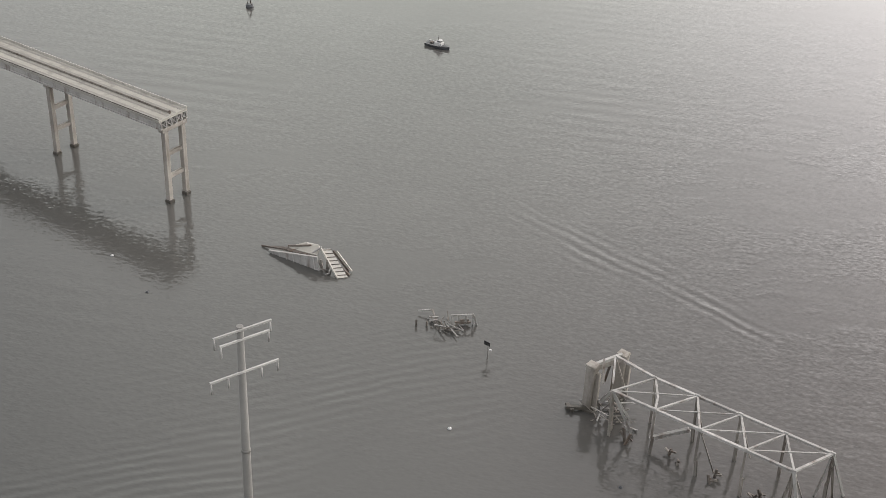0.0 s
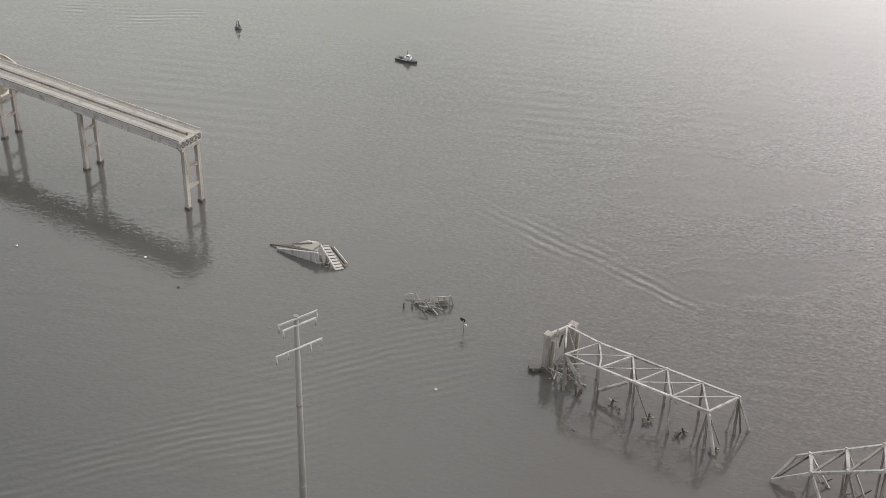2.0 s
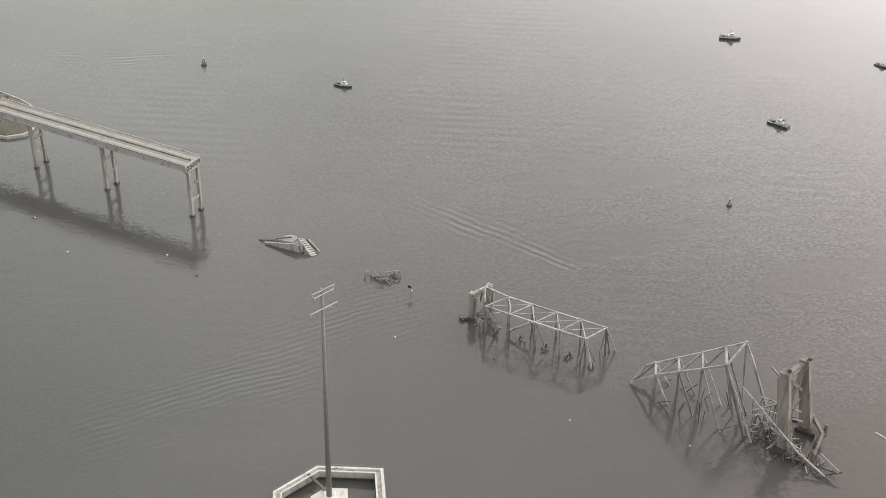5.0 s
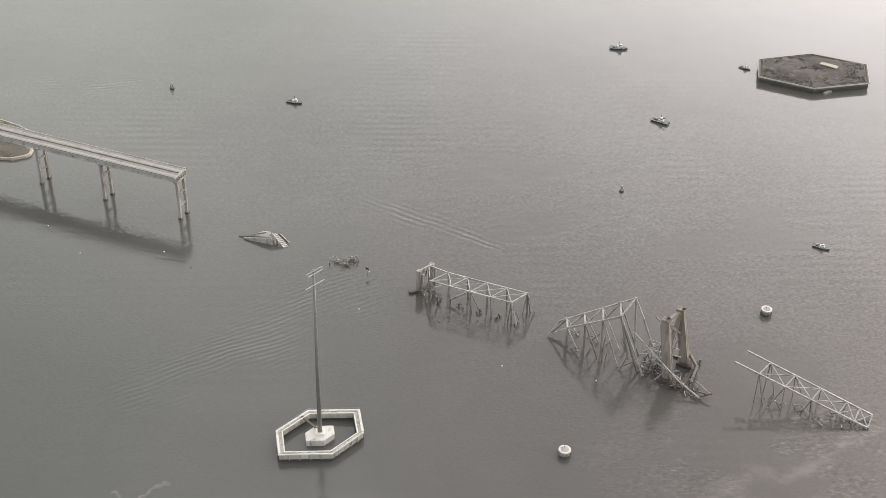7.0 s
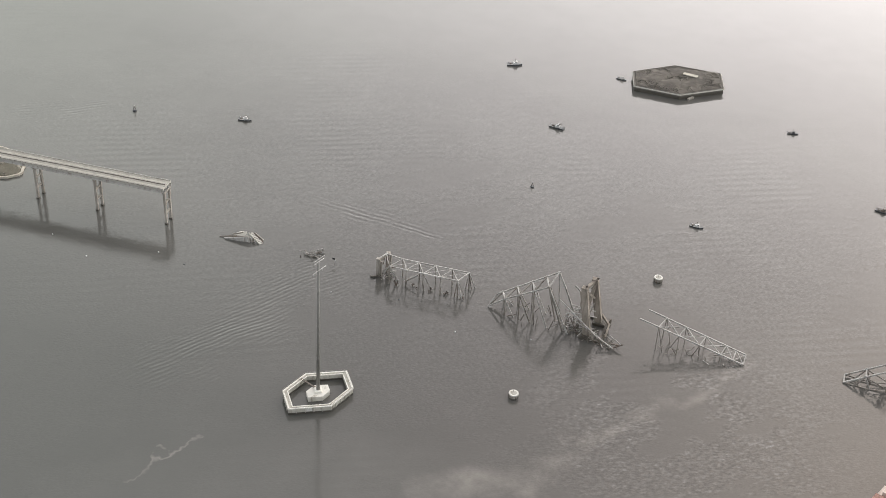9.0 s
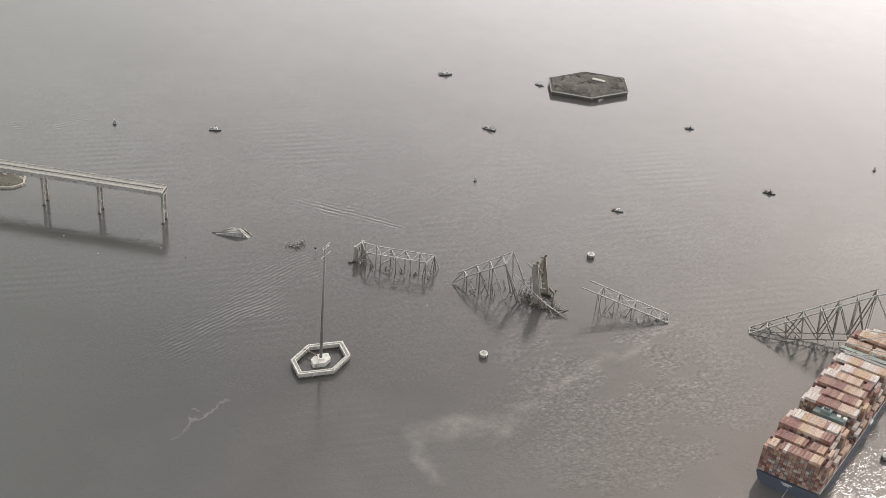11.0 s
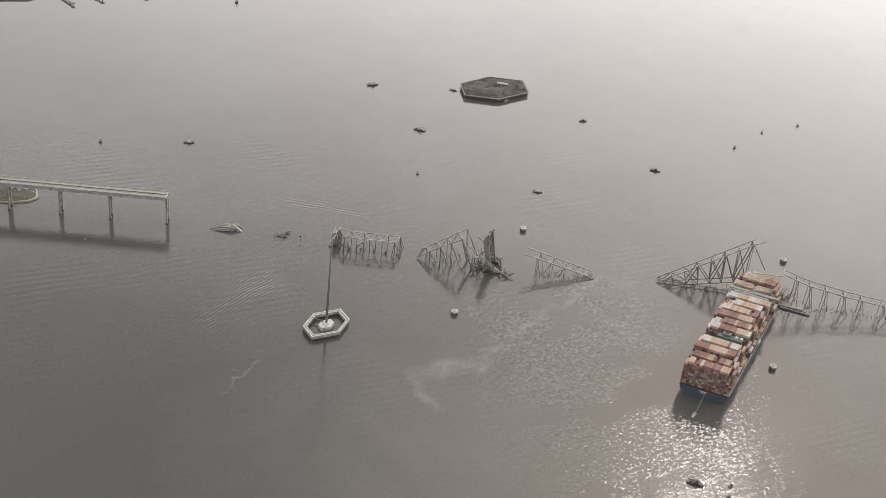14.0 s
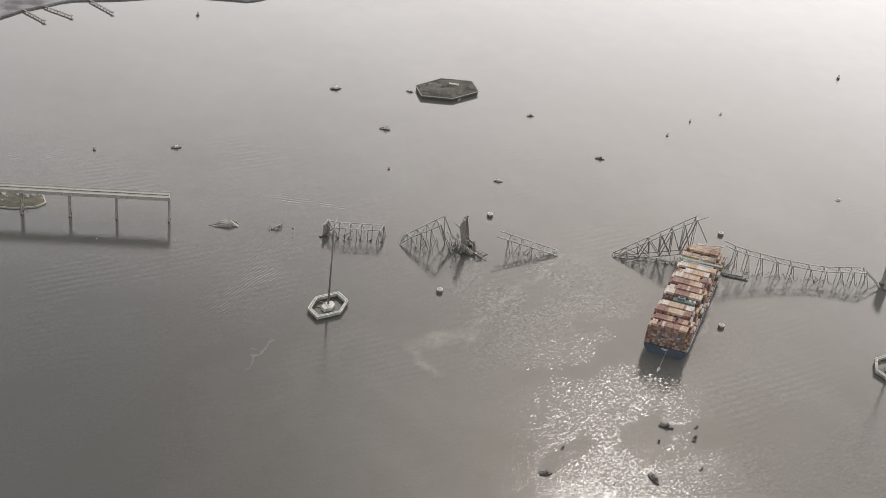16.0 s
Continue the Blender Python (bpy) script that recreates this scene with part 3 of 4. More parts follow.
def main_pier(x, y, label):
    """Two raked concrete legs on a footing, with a braced head."""
    p = thing("main_pier", x, y, 0, 0, label, "bridge pier", size=(1.12, 1.05, 1.15))
    for s in (-1, 1):
        bm = bmesh.new()
        box(bm, 4.2, 3.9, 31.5)
        for v in bm.verts:
            if v.co.z > 1:
                v.co.x, v.co.y = v.co.x * 0.82 - 5.6, v.co.y * 0.82 - s * 2.2
            v.co.x += s * 1.7
            v.co.y += s * 8.0
            v.co.z -= 1
        leg = part("leg", bm, PIER_BROWN, p)
        part("panel", beam((s * 1.7 - 2.05, s * 8.0 - 0.4, 3), (s * 1.7 - 7.2, s * 5.9 - 0.4, 28), 0.5, 1.6, False), PIER_BROWN, leg)
        part("cap", boxed(3.5, 3.6, 0.9, -5.6 + s * 1.7, s * 5.8, 30.2, rz=4 * s, bevel=0.2), PIER_BROWN, leg)
        part("footing", boxed(7.6, 6.8, 3.0, s * 1.7, s * 8.0, -1.2, bevel=0.3), WET_CONCRETE, leg)
        part("torn_plate", boxed(1.4, 0.4, 1.8, -4.4 + s * 1.7, s * 5.2, 30.8, 14, 20 * s, 30), DARK_STEEL, leg)
    part("brace", beam((-4.6, -6.8, 11), (-3.6, 5.8, 28), 1.8, 1.6, False), PIER_BROWN, p)
    part("brace", beam((-2.4, 6.6, 17), (-5.6, -5.6, 28), 1.4, 1.2, False), PIER_BROWN, p)
    part("brace", beam((-7.0, -5.0, 29.4), (-4.0, 5.0, 29.4), 1.6, 1.4, False), PIER_BROWN, p)
    part("brace", beam((-7.6, -5.0, 27.0), (-4.6, 5.0, 27.0), 0.9, 1.0, False), STEEL, p)
    part("fender", ring([(6.5, -12), (6.5, 12), (-6, 12), (-6, -12)], [(5.4, -10.8), (5.4, 10.8), (-5, 10.8), (-5, -10.8)], -1.0, 1.2), WET_CONCRETE, p, "dark timber fender frame")
    for k in range(5):
        part("fender_timber", boxed(1.0, 0.8, 3.6, 7.6, -11.5 + 5.7 * k, -0.8, rz=8 * k), PIER_BROWN, p)
    part("fender_timber", beam((1.0, 12.5, 4.6), (8.6, 3.0, 3.6), 1.0, 1.6, False), PIER_BROWN, p)
    part("fender_timber", beam((8.2, 3.4, 4.4), (8.6, -8.0, 2.6), 0.9, 1.2, False), PIER_BROWN, p)
    return p


main_pier(99.0, 146, "tan concrete main pier legs standing over tangled truss steel")


def truss_mid():
    """The low piece whose two chords slope down to the water."""
    t = thing("sloping_truss", 163.6, 147.6, 0, 0, "pale steel truss piece sloping down into the water", "truss")
    far = [lerp((-32.1, 2.7, 23.2), (32.2, 9.6, 2.1), f) for f in (0, 0.185, 0.385, 0.59, 0.8, 0.9, 1)]
    near = [lerp((-35.8, -7.2, 22.0), (32.0, 0.6, 0.7), f) for f in (0, 0.185, 0.38, 0.58, 0.78, 0.9, 1)]
    for row in (far, near):
        for a, b in zip(row, row[1:]):
            part("chord", beam(a, b, 0.8, 0.8, False), STEEL, t)
    rnd = random.Random(5)
    for k in range(1, 7):
        part("strut", beam(far[k], near[k], 0.65, 0.65, False), STEEL, t)
        if k > 1:
            part("diagonal", beam(near[k], far[k - 1], 0.5, 0.5, False), STEEL, t)
            part("diagonal", beam(far[k], near[k - 1], 0.42), STEEL, t)
    for row, lean in ((near, -0.6), (far, 0.8)):
        for k in range(1, 5):
            p = row[k]
            part("post", beam(p, (p.x + rnd.uniform(-1, 1), p.y + lean, -1.5), 0.36), POST_STEEL, t)
            part("web_diagonal", beam(p, (p.x + rnd.choice((-4, 5)), p.y + lean, -1.0 if k % 2 else 4.0), 0.4), POST_STEEL, t)
    debris_tangle(t, -8, -3, 13, 4.0, 4.0, 16, 31)
    debris_tangle(t, 20, -2, 12, 4.0, 3.0, 10, 32)


truss_mid()


def truss_bow_left():
    """The piece that rests across the ship's bow."""
    t = thing("bow_truss", 296.7, 157.5, 0, 0, "dark grey steel truss rising from the water onto a ship's bow", "truss", size=(1.06, 1, 0.95))
    top = [lerp((-37.5, -1, 0.5), (41, 12, 50), k / 7) for k in range(8)]
    low = [lerp((-33, -3, -1.5), (41, 8, 9), k / 7) for k in range(8)]
    for side in (0.0, 7.0):
        up = Vector((0, side, side * 0.12))
        for a, b in zip(top, top[1:]):
            part("chord", beam(a + up, b + up, 0.85, 0.85, False), STEEL, t)
        for a, b in zip(low[1:], low[2:]):
            part("chord", beam(a + up, b + up, 0.7, 0.7, False), POST_STEEL, t)
        for k in range(1, 8):
            part("post", beam(top[k] + up, low[k] + up, 0.62), POST_STEEL if side else STEEL, t)
            gusset(t, top[k] + up, 1.7)
            if k % 2:
                part("web_diagonal", beam(top[k] + up, low[k - 1] + up, 0.7), POST_STEEL, t)
            elif k < 7 or not side:
                part("web_diagonal", beam(top[k] + up, low[min(7, k + 1)] + up, 0.7), POST_STEEL, t)
            part("web_diagonal", beam(top[k - 1] + up, low[k] + up, 0.6), POST_STEEL, t)
    for k in range(8):
        part("strut", beam(top[k], top[k] + Vector((0, 7, 0.84)), 0.8), STEEL, t)
    part("snapped_chord", beam(top[7], top[7] + Vector((10, 2, 4)), 1.0, 1.0, False), STEEL, t)
    part("end_leg", beam(top[7], top[7] + Vector((15.5, 2, -28)), 1.0, 1.0, False), STEEL, t)
    debris_tangle(t, 20, -2, 30, 5, 8.0, 60, 41, POST_STEEL)
    for k in range(1, 7):
        part("sway_brace", beam(top[k], low[k] + Vector((0, 7, 0)), 0.45), POST_STEEL, t)


truss_bow_left()


def truss_bow_right():
    """The long run from the bow to the far anchor pier."""
    t = thing("long_truss", 455, 147.5, 0, 0, "long grey steel truss run sagging into the water beyond the ship", "truss")
    line = ((-86.3, 36), (-73, 31), (-60, 27.2), (-44.4, 24.4), (-27, 21.2), (-10, 18.8), (10.6, 16.2), (27.4, 15.6), (43.7, 16.6), (57, 17.8), (70, 18.8), (90, 1.5))
    rnd = random.Random(9)
    for side in (-5.0, 5.0):
        row = [Vector((x, side, z)) for x, z in line]
        for a, b in zip(row, row[1:]):
            part("chord", beam(a, b, 0.85, 0.85, False), STEEL, t)
        for k, p in enumerate(row[1:-1]):
            gusset(t, p, 1.5)
            part("post", beam(p, (p.x + rnd.uniform(-1, 1), p.y, -1.5), 0.45), POST_STEEL, t)
            if k % 2:
                part("web_diagonal", beam(p, (p.x + 7.0, p.y, -1.0), 0.5), POST_STEEL, t)
            else:
                part("web_diagonal", beam(p, (p.x + 5.0, p.y, 2.0), 0.4), DARK_STEEL, t)
    for k, (x, z) in enumerate(line):
        part("strut", beam((x, -5, z), (x, 5, z), 0.6), STEEL, t)
        if k:
            part("diagonal", beam((x, -5, z), (line[k - 1][0], 5, line[k - 1][1]), 0.4), STEEL, t)
    part("fallen_deck", boxed(24, 8, 0.8, -73, -2, 1.6, rx=4, ry=-4, rz=-16), DECKING, t, "slab of fallen roadway")
    debris_tangle(t, -80, 6, 8, 7, 14.0, 70, 51)
    for k in range(3):
        part("fallen_girder", beam((-85 + k, 0 - 3.0 * k, 1.2), (-60 + 2 * k, -7 - 3.0 * k, 1.0), 0.9, 1.2), STEEL, t)
    debris_tangle(t, -20, 0, 45, 5, 5.0, 60, 52, POST_STEEL)
    debris_tangle(t, 45, 0, 28, 5, 4.0, 24, 53, POST_STEEL)


truss_bow_right()


def right_anchor_pier():
    p = thing("anchor_pier", 551, 148, 0, 0, "grey concrete pier column at the end of the truss", "bridge pier")
    for y in (-5.5, 5.5):
        column = part("column", boxed(4.0, 3.2, 30.0, 0, y, -1.0, bevel=0.2), CONCRETE, p)
        part("footing", boxed(5.6, 4.8, 2.4, 0, y, -1.0, bevel=0.25), WET_CONCRETE, column)
    part("cross_beam", boxed(3.2, 8.0, 2.4, 0, 0, 26), CONCRETE, p)


right_anchor_pier()


def plate(corners, thick):
    """A flat slab under four corners."""
    tops = [Vector(c) for c in corners]
    down = (tops[2] - tops[0]).cross(tops[3] - tops[1]).normalized() * thick
    if down.z > 0:
        down = -down
    bm = bmesh.new()
    up, low = [bm.verts.new(c) for c in tops], [bm.verts.new(c + down) for c in tops]
    bm.faces.new(up)
    bm.faces.new(low[::-1])
    for k in range(4):
        j = (k + 1) % 4
        bm.faces.new((low[k], low[j], up[j], up[k]))
    bmesh.ops.recalc_face_normals(bm, faces=bm.faces[:])
    return bm


def roadway_wreck():
    """Folded deck slabs with their girders, half under water."""
    w = thing("fallen_roadway", -153.6, 149.7, 0, 2, "folded pale roadway slabs and girders half sunk in the water", "bridge wreck", size=(0.94, 0.94, 0.94))
    part("slab", plate(((-16.3, -4.6, 0.4), (-7.0, -3.6, 1.9), (5.6, -2.9, 4.5), (-7.7, -2.0, 2.2)), 0.3), DARK_STEEL, w, "dark underside edge")
    part("slab", plate(((-7.7, -2.0, 2.3), (-3.6, 2.4, 3.6), (-0.5, 0.6, 4.0), (-5.0, -2.6, 2.6)), 0.4), DECKING, w, "long tilted pale slab")
    part("slab", plate(((-3.6, -2.6, 3.0), (-2.2, 1.4, 4.0), (2.8, 1.6, 5.3), (5.5, -2.7, 4.7)), 0.4), DECKING, w, "cracked pale slab")
    part("slab", plate(((-3.6, 2.4, 3.6), (-0.6, 2.8, 4.0), (2.8, 1.7, 5.4), (-1.6, 1.2, 4.1)), 0.4), PALE_SLAB, w)
    part("girder", plate(((-12.1, -5.7, 0.6), (6.2, -3.4, 4.4), (7.2, -3.7, 0.0), (-11.8, -5.9, -0.4)), 0.35), STEEL, w, "deep pale girder web")
    part("girder", beam((-12.3, -5.8, 0.7), (6.4, -3.4, 4.6), 0.7, 0.4, False), STEEL, w, "pale girder flange")
    part("girder", beam((-16.6, -4.7, 0.3), (-6.8, -3.2, 2.0), 0.4, 0.5, False), DARK_STEEL, w)
    part("girder", beam((-7.6, -1.8, 2.5), (0.2, 0.6, 4.7), 0.4, 0.5, False), DARK_STEEL, w)
    for k in range(7):
        f = (k + 0.5) / 7
        p, q = lerp((-12.1, -6.0, 0.4), (6.2, -3.7, 4.2), f), lerp((-11.8, -6.15, -0.4), (7.2, -3.95, 0.0), f)
        part("stiffener", beam(p, q, 0.22, 0.16, False), STEEL, w)
    head = ((5.0, -0.1, 5.6), (7.1, 2.0, 5.6), (16.7, -0.7, 0.2), (14.6, -3.4, 0.2))
    ramp_slab = part("slab", plate(head, 0.6), PALE_SLAB, w, "steep slab panel with ribs")
    for k in range(8):
        f = (k + 0.4) / 8
        part("rib", beam(lerp(head[0], head[3], f) + Vector((0, 0, 0.1)), lerp(head[1], head[2], f) + Vector((0, 0, 0.1)), 0.16, 0.25, False), DARK_STEEL, ramp_slab)
    part("kerb", beam(Vector(head[0]) + Vector((0, 0, 0.3)), Vector(head[3]) + Vector((0, 0, 0.3)), 0.35, 0.7, False), PALE_SLAB, ramp_slab)
    part("girder", beam((8.3, 2.0, 5.2), (15.2, 1.6, 0.6), 0.35, 0.8), DARK_STEEL, w)
    part("girder", beam((9.0, 2.9, 5.0), (15.8, 2.3, 0.6), 0.35, 0.5, False), PALE_SLAB, w)
    part("girder", beam((13.2, 0.6, 1.4), (16.4, 0.4, 0.2), 0.5, 0.7), DARK_STEEL, w)
    part("girder", beam((3.2, -2.2, 4.2), (5.0, 0.2, 6.2), 0.5, 0.6, False), STEEL, w)
    part("girder", beam((9.4, -2.2, 4.0), (8.7, -1.6, -0.6), 0.5, 0.7), POST_STEEL, w)
    part("girder", beam((7.0, -2.6, 3.6), (7.4, -2.4, -0.6), 0.9, 0.7), POST_STEEL, w)
    debris_tangle(w, 8.4, -2.4, 1.6, 0.8, 2.6, 7, 61)


roadway_wreck()


def small_wreck():
    w = thing("wrecked_frame", -99.3, 150.5, 0, 0, "tangle of bent frames just above the water", "bridge wreck")
    debris_tangle(w, -2.2, -2.4, 1.5, 1.2, 2.4, 26, 71, POST_STEEL)
    debris_tangle(w, -0.4, 0.2, 1.0, 0.8, 2.4, 10, 72, STEEL)
    for k in range(4):
        f = k / 3
        x, y = -0.7 + 4.2 * f, 0.9 + 4.2 * f
        part("frame", beam((x, y, -0.5), (x + 0.3, y - 0.4, 3.6), 0.35 if k % 2 else 0.6), STEEL, w)
    part("frame", beam((-0.4, 0.6, 3.5), (4.0, 5.0, 3.6), 0.4), STEEL, w)
    part("frame", beam((0.2, 1.2, 1.2), (3.4, 4.4, 1.0), 0.5), DARK_STEEL, w)
    part("frame", beam((3.9, 4.9, 3.4), (4.6, 5.6, -0.3), 0.5), STEEL, w)
    part("plate", boxed(2.6, 0.3, 1.6, 1.9, 3.3, 0.3, rz=45), DARK_STEEL, w)
    part("stake", beam((-7.7, -6.2, -1.0), (-7.7, -6.2, 2.0), 0.4), DARK_STEEL, w)
    part("stake", beam((-5.6, -4.2, -1.0), (-5.5, -4.2, 1.6), 0.4), POST_STEEL, w)


small_wreck()


def channel_marker():
    s = thing("channel_marker", -82.6, 145.2, 0, 0, "thin post with a black board standing in the water", "marker")
    part("post", tube(0.16, 0.14, 6.2, 8, z=-1), POLE_STEEL, s)
    part("board", boxed(1.9, 0.16, 1.2, -0.4, 0, 4.6), SIGN_BLACK, s, "plain black board")
    part("lamp", boxed(0.7, 0.4, 0.4, 0.9, 0, 3.4), WHITE, s)


channel_marker()


# ---- power pylon in its fender ring ----
def hexagon(a, b, c, f):
    return [(p[0] * f, p[1] * f) for p in (a, b, c, (-a[0], -a[1]), (-b[0], -b[1]), (-c[0], -c[1]))]


def fender_ring(x, y):
    a, b, c = (-18.5, -9.2), (-8.7, -22.4), (12.8, -10.3)
    f = thing("fender_ring", x, y, 0, 0, "six-sided white concrete protection ring standing in the water", "fender", "rings round the pylons")
    part("wall", ring(hexagon(a, b, c, 1.0), hexagon(a, b, c, 0.86), -1.0, 4.0), RING_TOP, f, "stained grey concrete wall")
    part("coping", ring(hexagon(a, b, c, 1.02), hexagon(a, b, c, 0.965), 4.004, 4.6), FENDER, f, "raised white outer kerb")
    part("inner_kerb", ring(hexagon(a, b, c, 0.885), hexagon(a, b, c, 0.855), 4.004, 4.35), FENDER, f, "white inner kerb")
    part("tide_band", ring(hexagon(a, b, c, 1.006), hexagon(a, b, c, 0.852), -1.0, 1.2), WET_CONCRETE, f, "dark wet band at the waterline")
    out = hexagon(a, b, c, 1.022)
    for k in range(6):
        (x0, y0), (x1, y1) = out[k], out[(k + 1) % 6]
        side, n = math.hypot(x1 - x0, y1 - y0), 5
        for j in range(1, n):
            g = j / n
            part("buttress", boxed(0.35, 0.35, 3.4, x0 + (x1 - x0) * g, y0 + (y1 - y0) * g, 0.9), RING_TOP, f)
        part("rail", beam((x0, y0, 5.3), (x1, y1, 5.3), 0.12, flange=False), POLE_STEEL, f)
    part("notice", boxed(3.2, 0.25, 2.0, 1.9, -16.9, 1.9, rz=29.4), WHITE, f, "pale notice board")
    part("walkway", beam((-13.5, 5.5, 4.0), (-2.0, 1.5, 4.0), 1.1, 0.5, False), DARK_STEEL, f, "narrow steel gangway")
    p = thing("power_pylon", x, y, 0, 0, "tall tapered steel power pole with cross arms on concrete", "power pole", "pylons in the harbour", size=(1, 1, 0.955))
    base = [(q[0] * 0.34, q[1] * 0.34) for q in (a, b, c, (-a[0], -a[1]), (-b[0], -b[1]), (-c[0], -c[1]))]
    part("footing", prism(base, -1.0, 3.6), FENDER, p, "worn six-sided concrete footing")
    part("plinth", boxed(4.4, 4.4, 1.4, 0, 0, 3.6, rz=28, bevel=0.15), FENDER, p)
    part("pole", tube(1.1, 0.52, 98.6, 18, z=5.0), POLE_STEEL, p, "tapered grey steel pole")
    for k in range(1, 4):
        part("collar", tube(1.17 - 0.14 * k, 1.17 - 0.14 * k, 0.5, 18, z=5.0 + 24.6 * k), POLE_STEEL, p)
    c0, s0 = math.cos(radians(74)), math.sin(radians(74))
    for z, left, right, offs, drops in ((103.2, -4.6, 4.9, -0.5, (-4.4, 4.7)), (101.4, -3.6, 4.6, -0.5, (-3.4, 4.4)), (95.4, -5.6, 5.8, -0.7, (-5.4, -2.6, 2.9, 5.6))):
        arm = part("cross_arm", beam((left * c0 - offs * s0, left * s0 + offs * c0, z), (right * c0 - offs * s0, right * s0 + offs * c0, z), 0.3, flange=False), CERAMIC, p, "pale cross arm")
        for d in drops:
            part("insulator", tube(0.15, 0.12, 2.0, 8, d * c0 - offs * s0, d * s0 + offs * c0, z - 2.1), CERAMIC, arm)


fender_ring(-37.5, 17.5)
fender_ring(512.0, -1.0)


# ---- dolphins and buoys ----
def dolphin(x, y, first=[]):
    if first:
        return copy_thing(first[0], pose(x * K, y * K, 0, 0, 0, x))
    d = thing("mooring_dolphin", x, y, 0, 0, "round whitish concrete mooring dolphin in the water", "dolphin", "dolphins along the channel", size=(0.9, 0.9, 0.8))
    part("drum", tube(3.1, 3.05, 4.6, 28, z=-1), CONCRETE, d)
    part("cap", tube(3.35, 3.25, 0.9, 28, z=3.6), FENDER, d, "whitish concrete cap")
    part("tide_band", tube(3.16, 3.14, 2.2, 28, z=-1), WET_CONCRETE, d)
    part("top_slab", tube(2.2, 2.2, 0.12, 24, z=4.504), RING_TOP, d, "greyer worn middle of the cap")
    for k in range(8):
        part("fender_pile", tube(0.24, 0.24, 3.6, 6, 3.25 * math.cos(k * math.pi / 4), 3.25 * math.sin(k * math.pi / 4), -0.6), DARK_STEEL, d)
    part("light_post", tube(0.12, 0.09, 2.4, 6, -0.6, 0.6, 4.5), POLE_STEEL, d)
    first.append(d)
    return d


for x, y in ((70.4, 61.8), (126.9, 217.5), (352.3, 44.0), (386.8, 224.3)):
    dolphin(x, y)


def float_buoy(x, y, size=0.55, material=WHITE, label="small white float on the water"):
    b = thing("float", x, y, 0, 0, label, "float", "floats")
    bm = bmesh.new()
    bmesh.ops.create_icosphere(bm, subdivisions=2, radius=size)
    part("ball", bm, material, b)
    part("ring", tube(size * 1.1, size * 1.1, 0.16, 12, z=-0.05), DARK_GREY, b)
    part("eye", tube(size * 0.18, size * 0.12, size * 0.5, 6, z=size * 0.85), DARK_STEEL, b)


for x, y in ((-274.2, 100.5), (-239, 87), (-197.7, 110.7), (-71.9, 115.7), (17.3, 108.1), (64.4, 120)):
    float_buoy(x, y)
for x, y in ((-174.9, 105), (-27.8, 126.1)):
    float_buoy(x, y, 0.5, DARK_GREY, "small dark float on the water")


def nav_buoy(x, y, s=1.0, material=DARK_GREY):
    b = thing("nav_buoy", x, y, 0, 0, "dark channel buoy with a lattice top on the water", "buoy")
    part("body", tube(1.5 * s, 1.3 * s, 1.6 * s, 14, z=-0.5), material, b)
    for k in range(3):
        a = k * 2.1
        part("leg", beam((1.0 * s * math.cos(a), 1.0 * s * math.sin(a), 1.0 * s), (0.3 * s * math.cos(a), 0.3 * s * math.sin(a), 3.6 * s), 0.18 * s), DARK_STEEL, b)
    part("lantern", tube(0.4 * s, 0.3 * s, 0.7 * s, 8, z=3.6 * s), WHITE, b)


nav_buoy(12.9, 301.2, 1.0)
nav_buoy(363.1, 458.2, 1.1)
nav_buoy(400.6, 505.9, 1.0)
nav_buoy(447.3, 537.6, 1.0)
nav_buoy(651, 697, 1.6)
nav_buoy(-315.9, 279.6, 1.2)
nav_buoy(-263, 684.6, 1.5)


